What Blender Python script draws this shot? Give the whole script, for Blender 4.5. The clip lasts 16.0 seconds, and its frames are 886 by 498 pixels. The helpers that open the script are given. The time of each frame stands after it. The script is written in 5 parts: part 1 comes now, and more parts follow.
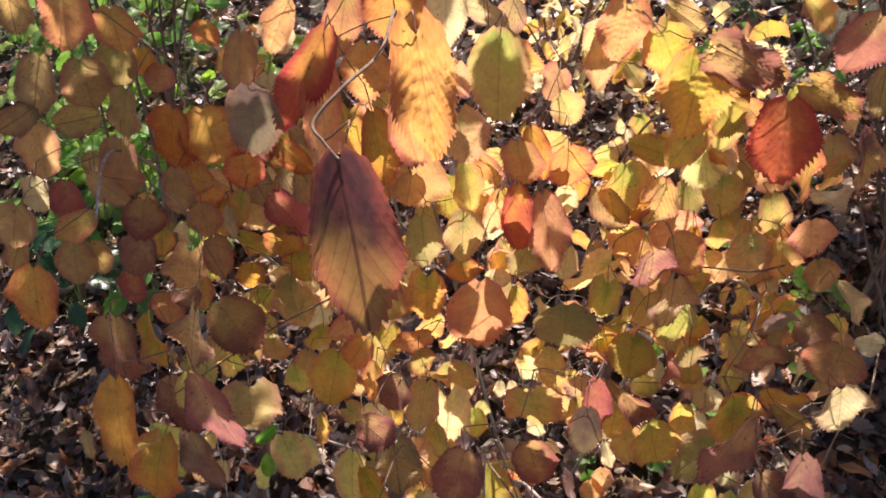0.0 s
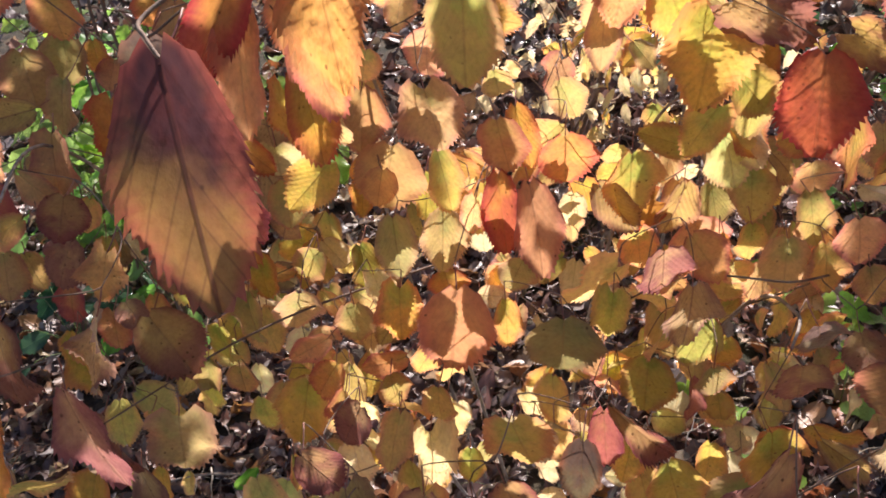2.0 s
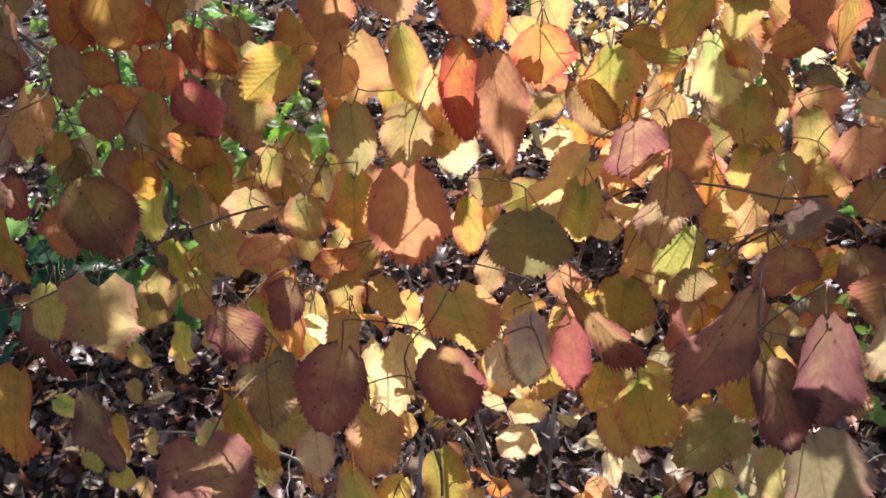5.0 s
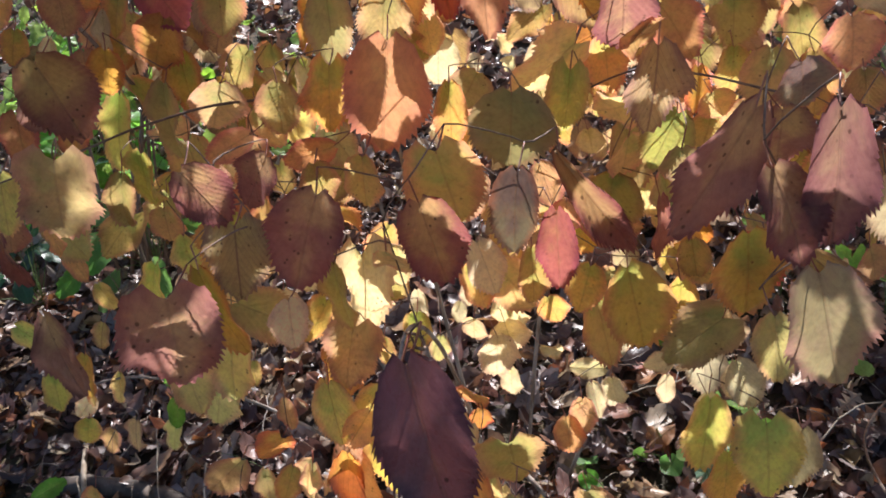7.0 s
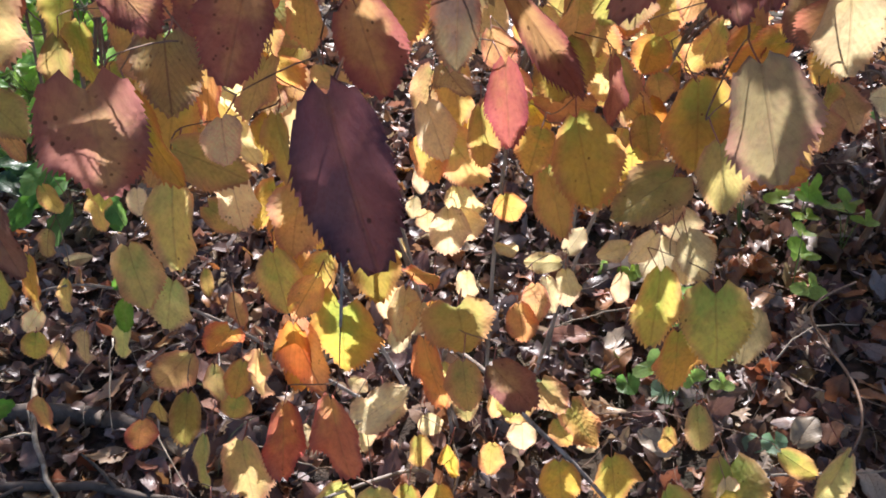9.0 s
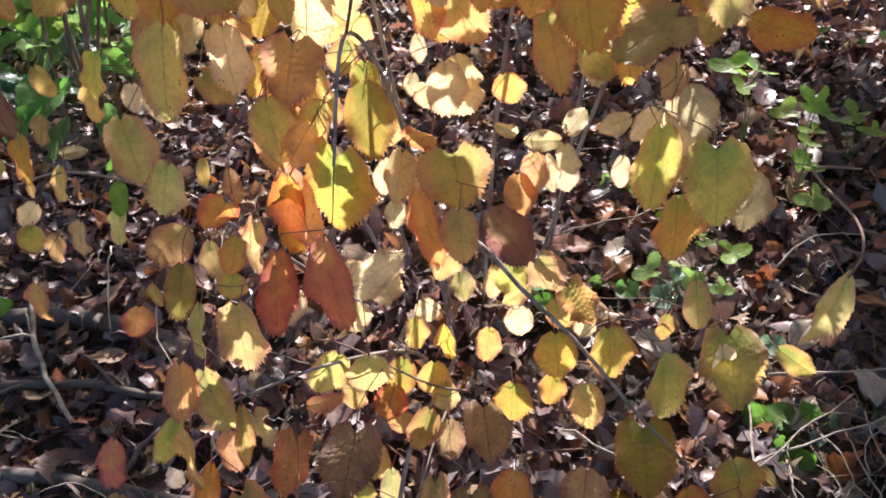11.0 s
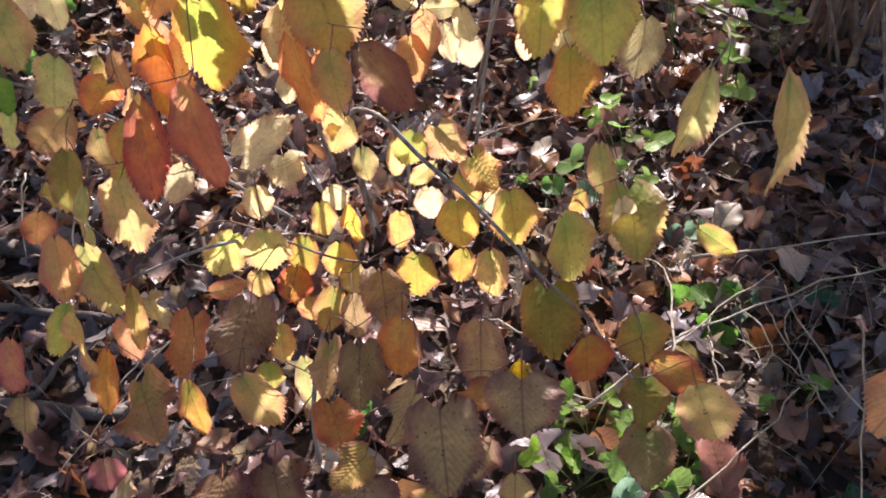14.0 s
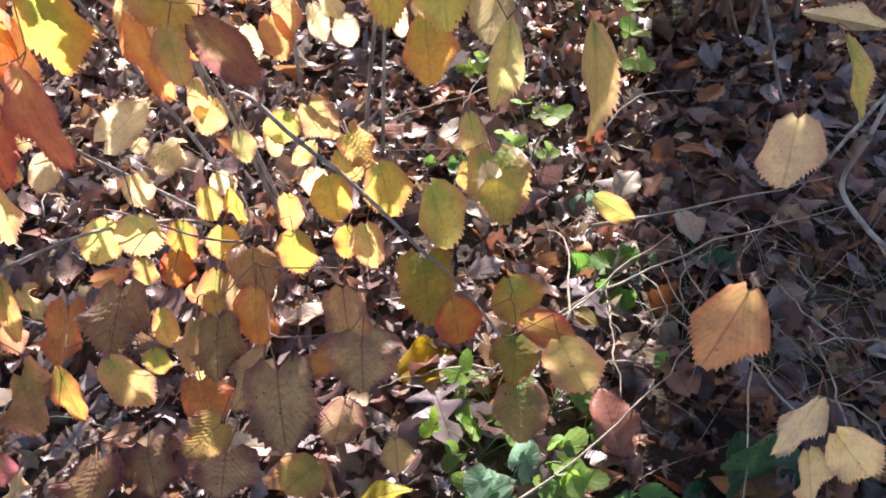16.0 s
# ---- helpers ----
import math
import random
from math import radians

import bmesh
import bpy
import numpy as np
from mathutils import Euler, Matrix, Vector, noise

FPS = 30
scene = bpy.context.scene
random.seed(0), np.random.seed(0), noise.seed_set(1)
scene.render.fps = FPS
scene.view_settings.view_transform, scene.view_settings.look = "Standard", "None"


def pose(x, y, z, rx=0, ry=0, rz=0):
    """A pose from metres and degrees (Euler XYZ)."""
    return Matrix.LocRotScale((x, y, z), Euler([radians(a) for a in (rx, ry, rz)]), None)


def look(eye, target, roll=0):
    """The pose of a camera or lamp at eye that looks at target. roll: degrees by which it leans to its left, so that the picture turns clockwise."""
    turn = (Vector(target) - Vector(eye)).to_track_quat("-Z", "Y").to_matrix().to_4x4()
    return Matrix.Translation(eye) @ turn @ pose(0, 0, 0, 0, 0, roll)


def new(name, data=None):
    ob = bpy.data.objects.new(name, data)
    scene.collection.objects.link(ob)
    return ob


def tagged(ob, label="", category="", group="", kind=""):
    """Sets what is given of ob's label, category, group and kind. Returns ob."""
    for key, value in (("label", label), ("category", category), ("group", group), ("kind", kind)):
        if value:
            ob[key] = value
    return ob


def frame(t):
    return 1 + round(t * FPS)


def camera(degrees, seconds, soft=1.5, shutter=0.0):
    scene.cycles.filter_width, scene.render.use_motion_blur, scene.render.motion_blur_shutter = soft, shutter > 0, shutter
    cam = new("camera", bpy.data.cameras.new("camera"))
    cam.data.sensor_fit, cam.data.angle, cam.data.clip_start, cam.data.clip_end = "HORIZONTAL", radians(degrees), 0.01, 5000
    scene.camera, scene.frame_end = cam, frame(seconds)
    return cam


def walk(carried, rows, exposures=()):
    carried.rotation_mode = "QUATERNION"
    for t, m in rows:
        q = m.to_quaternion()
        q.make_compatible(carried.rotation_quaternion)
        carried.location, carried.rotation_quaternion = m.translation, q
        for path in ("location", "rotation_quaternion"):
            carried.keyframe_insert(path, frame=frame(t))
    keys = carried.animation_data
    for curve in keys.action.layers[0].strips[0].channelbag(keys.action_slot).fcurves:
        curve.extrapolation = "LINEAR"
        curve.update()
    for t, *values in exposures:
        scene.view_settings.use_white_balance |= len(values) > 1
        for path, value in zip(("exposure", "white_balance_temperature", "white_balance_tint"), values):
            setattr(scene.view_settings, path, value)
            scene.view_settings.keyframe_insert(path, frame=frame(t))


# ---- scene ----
cam = camera(58.8, 16.0, soft=1.8)
# seconds, place in metres, turn in degrees
PATH = [
    (0.0, 0.0000, 0.0000, 1.6422, 45.21, 5.34, -1.11),
    (0.5, 0.0101, 0.0147, 1.6056, 44.87, 6.20, -1.38),
    (1.0, 0.0366, 0.0436, 1.5622, 45.42, 6.54, -0.33),
    (1.5, 0.0450, 0.0689, 1.5309, 46.07, 7.52, -0.03),
    (2.0, 0.0535, 0.0700, 1.5069, 48.88, 7.58, 0.70),
    (2.5, 0.0734, 0.0741, 1.4744, 49.91, 7.52, 1.88),
    (3.0, 0.0882, 0.0683, 1.4498, 52.88, 6.67, 2.85),
    (3.5, 0.0971, 0.0561, 1.4191, 53.27, 6.56, 3.97),
    (4.0, 0.1017, 0.0423, 1.3972, 52.88, 6.67, 4.25),
    (6.5, 0.0903, 0.0034, 1.2668, 52.60, 6.41, 2.38),
    (7.0, 0.0869, -0.0092, 1.2469, 52.72, 5.88, 2.26),
    (7.5, 0.0891, -0.0188, 1.2277, 52.36, 5.76, 1.93),
    (8.0, 0.0914, -0.0311, 1.2061, 52.42, 5.43, 1.71),
    (8.5, 0.0942, -0.0505, 1.1701, 51.52, 4.56, 1.44),
    (9.0, 0.0999, -0.0630, 1.1518, 50.96, 4.23, 0.73),
    (11.5, 0.1015, -0.1317, 1.0444, 47.14, 3.95, 1.24),
    (12.0, 0.1070, -0.1417, 1.0257, 46.40, 4.30, 1.27),
    (12.5, 0.1187, -0.1489, 1.0081, 45.66, 4.37, 1.21),
    (13.0, 0.1337, -0.1568, 0.9920, 45.00, 4.73, 0.27),
    (13.5, 0.1545, -0.1635, 0.9792, 44.61, 4.60, -0.63),
    (14.0, 0.1734, -0.1711, 0.9686, 44.76, 4.44, -2.37),
    (14.5, 0.1983, -0.1780, 0.9636, 44.63, 4.46, -3.81),
    (15.0, 0.2125, -0.1870, 0.9584, 44.65, 4.47, -4.39),
    (15.5, 0.2453, -0.1994, 0.9511, 44.52, 5.03, -5.64),
    (16.0, 0.2753, -0.2104, 0.9463, 44.41, 5.25, -6.36),
]
walk(cam, [(t, pose(x, y, z, rx, ry, rz)) for t, x, y, z, rx, ry, rz in PATH],
     exposures=[(0.0, 0.60, 6800, 20), (4.0, 0.52, 6100, 18), (7.0, 0.52, 6000, 15), (8.0, 0.70, 6050, 16), (9.0, 0.78, 6100, 17), (12.5, 0.90, 6200, 20), (14.5, 1.05, 6250, 21), (16.0, 1.36, 6200, 21)])

# ---- light ----
SUN_UP, SUN_ROUND = radians(29), radians(8)      # height of the sun, and its turn from +y towards +x
world = bpy.data.worlds.new("world")
scene.world = world
world.use_nodes = True
sky = world.node_tree.nodes.new("ShaderNodeTexSky")
sky.sky_type, sky.sun_disc, sky.sun_elevation, sky.sun_rotation = "NISHITA", False, SUN_UP, SUN_ROUND
world.node_tree.links.new(sky.outputs[0], world.node_tree.nodes["Background"].inputs[0])
world.node_tree.nodes["Background"].inputs[1].default_value = 0.084
sun = new("sun", bpy.data.lights.new("sun", "SUN"))
sun.data.energy, sun.data.angle, sun.data.color = 5.7, radians(0.55), (1.0, 0.95, 0.87)
sun_way = Vector((math.sin(SUN_ROUND) * math.cos(SUN_UP), math.cos(SUN_ROUND) * math.cos(SUN_UP), math.sin(SUN_UP)))
sun.matrix_world = look(sun_way * 20, (0, 0, 0))


# ---- materials ----
class Nodes:
    """A short way to write node trees."""

    def __init__(self, name):
        self.mat = bpy.data.materials.new(name)
        self.mat.use_nodes = True
        self.tree = self.mat.node_tree
        self.tree.nodes.clear()
        self.out = self.tree.nodes.new("ShaderNodeOutputMaterial")

    def add(self, kind, **inputs):
        n = self.tree.nodes.new("ShaderNode" + kind)
        for k, v in inputs.items():
            self.put(n.inputs[k.replace("_", " ")], v)
        return n

    def put(self, socket, v):
        if isinstance(v, bpy.types.NodeSocket):
            self.tree.links.new(v, socket)
        elif isinstance(v, tuple) and len(v) == 3 and socket.type == "RGBA":
            socket.default_value = (*v, 1)
        else:
            socket.default_value = v

    def math(self, op, a, b=0.0, clamp=False):
        n = self.tree.nodes.new("ShaderNodeMath")
        n.operation, n.use_clamp = op, clamp
        self.put(n.inputs[0], a)
        self.put(n.inputs[1], b)
        return n.outputs[0]

    def step(self, v, lo, hi, a=0.0, b=1.0):
        n = self.tree.nodes.new("ShaderNodeMapRange")
        n.interpolation_type = "SMOOTHSTEP"
        for i, x in enumerate((v, lo, hi, a, b)):
            self.put(n.inputs[i], x)
        return n.outputs[0]

    def mix(self, fac, a, b, blend="MIX"):
        n = self.tree.nodes.new("ShaderNodeMix")
        n.data_type, n.blend_type = "RGBA", blend
        self.put(n.inputs["Factor"], fac)
        self.put(n.inputs[6], a)
        self.put(n.inputs[7], b)
        return n.outputs[2]

    def noise(self, vector, scale, detail=3.0, rough=0.55):
        n = self.add("TexNoise", Vector=vector, Scale=scale, Detail=detail, Roughness=rough)
        return n.outputs["Fac"]

    def hsv(self, color, h=0.5, s=1.0, v=1.0):
        return self.add("HueSaturation", Color=color, Hue=h, Saturation=s, Value=v).outputs[0]

    def done(self, shader):
        self.tree.links.new(shader, self.out.inputs[0])
        return self.mat


def leaf_material(name, main, patch, rim, rim_from=0.75, patchy=0.5, spots=0.3, through_part=0.57, gloss=0.40, veins=8.0, island=False, rib=(0.25, 0.12, 0.05), pale=0.0, pleats=0.12, fade=0.35, dark=0.24, sheen=0.33):
    """A thin leaf that lets light through. Its main colour, the colour of its patches, and of its margin."""
    n = Nodes(name)
    uv = n.add("UVMap")
    uv.uv_map = "leaf"
    rimuv = n.add("UVMap")
    rimuv.uv_map = "rim"
    if island:
        rnd = n.add("NewGeometry").outputs["Random Per Island"]
    else:
        rnd = n.add("ObjectInfo").outputs["Random"]
    place = n.add("VectorMath", Vector=uv.outputs[0])
    place.operation = "ADD"
    shift = n.add("CombineXYZ", X=n.math("MULTIPLY", rnd, 37.0), Y=n.math("MULTIPLY", rnd, 91.0), Z=n.math("MULTIPLY", rnd, 13.0))
    n.put(place.inputs[1], shift.outputs[0])
    p = place.outputs[0]
    part = n.add("SeparateXYZ", Vector=uv.outputs[0])
    across = n.math("ABSOLUTE", n.math("SUBTRACT", part.outputs[0], 0.5))
    along = part.outputs[1]
    edge = n.add("SeparateXYZ", Vector=rimuv.outputs[0]).outputs[0]
    rnd2 = n.math("FRACT", n.math("MULTIPLY", rnd, 7.31))
    rnd3 = n.math("FRACT", n.math("MULTIPLY", rnd, 23.77))
    big = n.noise(p, 2.2, 3.0)
    fine = n.noise(p, 16.0, 4.0)
    lo = n.math("SUBTRACT", 0.78 - 0.4 * patchy, n.math("MULTIPLY", rnd2, 0.25 * patchy))
    big2 = n.math("ADD", big, n.math("MULTIPLY", n.math("SUBTRACT", 0.45, along), fade))
    big2 = n.math("SUBTRACT", big2, n.math("MULTIPLY", n.math("SUBTRACT", edge, 0.45), 0.25))
    c = n.mix(n.step(big2, lo, n.math("ADD", lo, 0.34)), main, patch)
    c = n.mix(n.math("MULTIPLY", n.step(n.math("ADD", edge, n.math("MULTIPLY", n.math("SUBTRACT", big, 0.5), 0.8)), rim_from - 0.32, rim_from + 0.28), 0.85), c, rim)
    # veins: a midrib and side veins that leave it at a slant
    phase = n.math("SUBTRACT", n.math("MULTIPLY", along, veins), n.math("MULTIPLY", across, veins * 1.5))
    ping = n.math("PINGPONG", phase, 0.5)
    side = n.step(ping, 0.0, 0.10, 1.0, 0.0)
    mid = n.step(across, 0.006, 0.022, 1.0, 0.0)
    vein = n.math("MAXIMUM", n.math("MULTIPLY", side, 0.55), mid)
    c = n.mix(n.math("MULTIPLY", vein, dark), c, rib)
    net = n.add("TexVoronoi", Vector=p, Scale=30.0)
    net.feature = "DISTANCE_TO_EDGE"
    c = n.mix(n.step(net.outputs[0], 0.0, 0.07, 0.10, 0.0), c, rib)
    # spots of decay
    dots = n.add("TexVoronoi", Vector=p, Scale=9.0)
    dot = n.math("MULTIPLY", n.step(dots.outputs["Distance"], 0.10, 0.2, 1.0, 0.0), n.step(n.noise(p, 3.0), 0.62 - 0.3 * spots, 0.72 - 0.3 * spots))
    c = n.mix(n.math("MULTIPLY", dot, 0.75), c, (0.07, 0.03, 0.015))
    c = n.mix(n.step(fine, 0.40, 0.80, 0.0, 0.45), c, n.hsv(c, 0.49, 1.05, 0.6))
    c = n.mix(n.step(n.noise(p, 3.4, 5.0, 0.65), 0.40, 0.66, 0.0, 0.5), c, n.hsv(c, 0.485, 0.95, 0.66))
    c = n.mix(n.step(n.noise(p, 5.5, 3.0), 0.42, 0.68, 0.0, 0.3), c, n.mix(0.5, c, rim))
    c = n.hsv(c, n.math("ADD", 0.488, n.math("MULTIPLY", rnd3, 0.03)), n.math("ADD", 0.82, n.math("MULTIPLY", rnd2, 0.24)), n.math("ADD", 0.78, n.math("MULTIPLY", rnd, 0.45)))
    pleat = n.step(ping, 0.0, 0.5)
    height = n.math("ADD", n.math("MULTIPLY", pleat, pleats), n.math("MULTIPLY", fine, 0.5))
    height = n.math("SUBTRACT", height, n.math("MULTIPLY", mid, 0.8))
    bump = n.add("Bump", Height=height, Strength=0.4, Distance=0.003)
    top = n.add("BsdfPrincipled", Base_Color=n.hsv(c, 0.5, 0.95 - 0.3 * pale, 1.0), Roughness=n.step(fine, 0.3, 0.7, gloss - 0.08, gloss + 0.15), Normal=bump.outputs[0])
    top.inputs["Specular IOR Level"].default_value = sheen
    glow = n.add("BsdfTranslucent", Color=n.hsv(c, 0.502, 1.0, 1.62), Normal=bump.outputs[0])
    both = n.add("MixShader", Fac=through_part)
    n.put(both.inputs[1], top.outputs[0])
    n.put(both.inputs[2], glow.outputs[0])
    return n.done(both.outputs[0])


def bark_material(name, dark, light, scale=60.0, rough=0.8):
    n = Nodes(name)
    co = n.add("TexCoord").outputs["Object"]
    streak = n.add("Mapping", Vector=co, Scale=(1.0, 1.0, 0.25))
    a = n.noise(streak.outputs[0], scale, 4.0)
    b = n.noise(co, scale * 0.12, 2.0)
    c = n.mix(n.step(a, 0.3, 0.7), dark, light)
    c = n.mix(n.step(b, 0.45, 0.7, 0.0, 0.6), c, n.hsv(c, 0.5, 0.6, 1.5))
    spots = n.add("TexVoronoi", Vector=co, Scale=scale * 3)
    c = n.mix(n.step(spots.outputs[0], 0.1, 0.2, 0.5, 0.0), c, n.hsv(light, 0.5, 0.7, 1.4))
    bump = n.add("Bump", Height=a, Strength=0.6, Distance=0.002)
    sh = n.add("BsdfPrincipled", Base_Color=c, Roughness=rough, Normal=bump.outputs[0])
    return n.done(sh.outputs[0])


def soil_material():
    n = Nodes("soil")
    co = n.add("TexCoord").outputs["Object"]
    cells = n.add("TexVoronoi", Vector=co, Scale=22.0, Randomness=1.0)
    tone = n.add("SeparateColor", Color=cells.outputs["Color"])
    c = n.mix(tone.outputs[0], (0.035, 0.022, 0.014), (0.13, 0.085, 0.055))
    c = n.mix(n.step(tone.outputs[1], 0.75, 0.95), c, (0.22, 0.14, 0.08))
    a = n.noise(co, 60.0, 5.0, 0.65)
    c = n.mix(n.step(a, 0.35, 0.7, 0.0, 0.8), c, (0.02, 0.013, 0.009))
    c = n.mix(n.step(n.noise(co, 0.8, 3.0), 0.45, 0.62, 0.0, 0.55), c, (0.04, 0.055, 0.018))
    h = n.math("ADD", n.math("MULTIPLY", tone.outputs[2], 0.8), a)
    bump = n.add("Bump", Height=h, Strength=0.9, Distance=0.015)
    sh = n.add("BsdfPrincipled", Base_Color=c, Roughness=0.9, Normal=bump.outputs[0])
    return n.done(sh.outputs[0])


COLOURS = {
    "gold": dict(main=(0.66, 0.42, 0.10), patch=(0.45, 0.42, 0.085), rim=(0.64, 0.25, 0.12), rim_from=0.82, fade=0.5),
    "amber": dict(main=(0.56, 0.275, 0.08), patch=(0.52, 0.35, 0.085), rim=(0.48, 0.12, 0.08), rim_from=0.78),
    "olive": dict(main=(0.47, 0.36, 0.085), patch=(0.30, 0.34, 0.075), rim=(0.50, 0.22, 0.10), rim_from=0.78, fade=0.5),
    "lime": dict(main=(0.53, 0.49, 0.11), patch=(0.33, 0.43, 0.08), rim=(0.58, 0.31, 0.13), rim_from=0.84, fade=0.5),
    "orange": dict(main=(0.62, 0.29, 0.065), patch=(0.62, 0.38, 0.085), rim=(0.56, 0.17, 0.06), rim_from=0.75),
    "ember": dict(main=(0.62, 0.17, 0.05), patch=(0.58, 0.22, 0.06), rim=(0.50, 0.07, 0.04), rim_from=0.8),
    "red": dict(main=(0.46, 0.12, 0.085), patch=(0.54, 0.26, 0.09), rim=(0.34, 0.05, 0.07), rim_from=0.8, fade=0.5),
    "maroon": dict(main=(0.28, 0.105, 0.075), patch=(0.44, 0.27, 0.10), rim=(0.22, 0.06, 0.06), rim_from=0.85, gloss=0.36, spots=0.7, patchy=0.8, rib=(0.14, 0.05, 0.05)),
    "plum": dict(main=(0.38, 0.12, 0.11), patch=(0.46, 0.18, 0.10), rim=(0.10, 0.03, 0.045), rim_from=0.85, gloss=0.30, sheen=0.32, through_part=0.3, spots=0.6),
    "dusk": dict(main=(0.46, 0.25, 0.03), patch=(0.13, 0.045, 0.045), sheen=0.22, rim=(0.52, 0.10, 0.035), rim_from=0.82, patchy=0.75, fade=1.0, gloss=0.36, veins=5.0, rib=(0.10, 0.04, 0.03), dark=0.7, pleats=0.2, through_part=0.3),
    "sage": dict(main=(0.50, 0.39, 0.14), patch=(0.42, 0.37, 0.11), rim=(0.52, 0.20, 0.15), rim_from=0.84, fade=0.5, through_part=0.4),
    "moss": dict(main=(0.33, 0.30, 0.10), patch=(0.25, 0.27, 0.09), rim=(0.36, 0.20, 0.09), rim_from=0.9, fade=0.5, through_part=0.35),
    "grey": dict(main=(0.27, 0.20, 0.12), patch=(0.20, 0.12, 0.10), rim=(0.40, 0.12, 0.08), rim_from=0.86, patchy=0.8, fade=0.6, gloss=0.36, through_part=0.3),
    "spotted": dict(main=(0.52, 0.35, 0.14), patch=(0.43, 0.27, 0.13), rim=(0.24, 0.08, 0.085), rim_from=0.7, spots=1.1, patchy=0.8, pleats=0.2, rib=(0.16, 0.06, 0.065), dark=0.5),
    "peach": dict(main=(0.66, 0.38, 0.19), patch=(0.64, 0.42, 0.17), rim=(0.55, 0.24, 0.13), rim_from=0.86, spots=0.5, rib=(0.3, 0.12, 0.06), dark=0.5),
    "straw": dict(main=(0.72, 0.58, 0.30), patch=(0.66, 0.55, 0.22), rim=(0.64, 0.38, 0.21), rim_from=0.86, pale=0.4),
    "tan": dict(main=(0.46, 0.31, 0.12), patch=(0.47, 0.36, 0.12), rim=(0.31, 0.14, 0.10), rim_from=0.8, spots=0.7, pleats=0.28, rib=(0.16, 0.06, 0.065), dark=0.6),
    "herb": dict(main=(0.15, 0.34, 0.05), patch=(0.26, 0.44, 0.08), rim=(0.13, 0.29, 0.05), rim_from=1.3, spots=0.0, veins=5.0, rib=(0.2, 0.3, 0.1)),
    "fresh": dict(main=(0.26, 0.43, 0.055), patch=(0.38, 0.52, 0.08), rim=(0.26, 0.42, 0.06), rim_from=1.3, spots=0.0, veins=5.0, rib=(0.25, 0.36, 0.1), through_part=0.55),
    "ivy": dict(main=(0.035, 0.10, 0.04), patch=(0.05, 0.14, 0.05), rim=(0.04, 0.11, 0.04), rim_from=1.3, spots=0.0, veins=4.0, rib=(0.12, 0.2, 0.09), through_part=0.3, gloss=0.3),
    "mint": dict(main=(0.24, 0.38, 0.24), patch=(0.18, 0.34, 0.16), rim=(0.2, 0.33, 0.18), rim_from=1.3, spots=0.1, veins=5.0, rib=(0.3, 0.42, 0.28)),
}
LEAF = {key: leaf_material(key + "_leaf", **c) for key, c in COLOURS.items()}
MASS = {key: leaf_material(key + "_foliage", island=True, **COLOURS[key]) for key in ("gold", "amber", "orange", "olive", "straw", "tan", "herb", "ivy")}
LITTER = {
    "brown": leaf_material("brown_litter", (0.19, 0.092, 0.070), (0.30, 0.16, 0.115), (0.11, 0.06, 0.05), 1.0, through_part=0.2, gloss=0.38, island=True, sheen=0.6, spots=0.5),
    "grey": leaf_material("grey_litter", (0.31, 0.23, 0.205), (0.21, 0.13, 0.105), (0.18, 0.115, 0.10), 1.0, through_part=0.15, gloss=0.34, island=True, sheen=0.6, spots=0.5, pale=0.6),
    "rust": leaf_material("rust_litter", (0.36, 0.14, 0.05), (0.26, 0.12, 0.05), (0.20, 0.07, 0.03), 1.0, through_part=0.3, gloss=0.38, island=True, sheen=0.6, spots=0.5),
    "sand": leaf_material("sand_litter", (0.44, 0.31, 0.18), (0.34, 0.21, 0.11), (0.26, 0.14, 0.08), 1.0, through_part=0.3, gloss=0.36, island=True, sheen=0.6),
    "umber": leaf_material("umber_litter", (0.085, 0.042, 0.034), (0.13, 0.068, 0.052), (0.06, 0.034, 0.03), 1.0, through_part=0.15, gloss=0.38, island=True, sheen=0.6),
}
BARK = bark_material("grey_bark", (0.17, 0.13, 0.10), (0.44, 0.38, 0.33))
TWIG = bark_material("twig_bark", (0.13, 0.075, 0.05), (0.27, 0.17, 0.11), 90.0)
RED_STALK = bark_material("red_stalk", (0.26, 0.05, 0.04), (0.36, 0.14, 0.06), 90.0, 0.5)
DEAD_STEM = bark_material("dead_stem", (0.24, 0.18, 0.12), (0.46, 0.38, 0.28), 50.0)
LOG_BARK = bark_material("log_bark", (0.05, 0.036, 0.028), (0.15, 0.115, 0.09), 26.0)
GREEN_STALK = bark_material("green_stalk", (0.09, 0.16, 0.04), (0.20, 0.28, 0.08), 40.0, 0.6)
SOIL = soil_material()


# ---- shapes ----
def mesh_of(name, verts, faces, mats, uv=None, rim=None, slots=None, smooth=True):
    me = bpy.data.meshes.new(name)
    me.from_pydata(verts, [], faces)
    for m in mats:
        me.materials.append(m)
    if uv is not None:
        for layer, co in (("leaf", uv), ("rim", rim)):
            data = me.uv_layers.new(name=layer).data
            for loop in me.loops:
                data[loop.index].uv = co[loop.vertex_index]
    if slots is not None:
        me.polygons.foreach_set("material_index", slots)
    if smooth:
        me.polygons.foreach_set("use_smooth", [True] * len(me.polygons))
    me.update()
    return me


def part(name, me, parent, label="", m=None):
    ob = new(name, me)
    ob.parent = parent
    if m is not None:
        ob.matrix_basis = m
    if label:
        ob["label"] = label
    return ob


def ovate(v):
    """Half the width of a broad leaf, 0 at its base and tip, 0.5 where it is widest."""
    w = v ** 0.44 * (1 - v) ** 0.64 * (1 - 0.18 * v ** 6)
    return 0.5 * w / 0.484


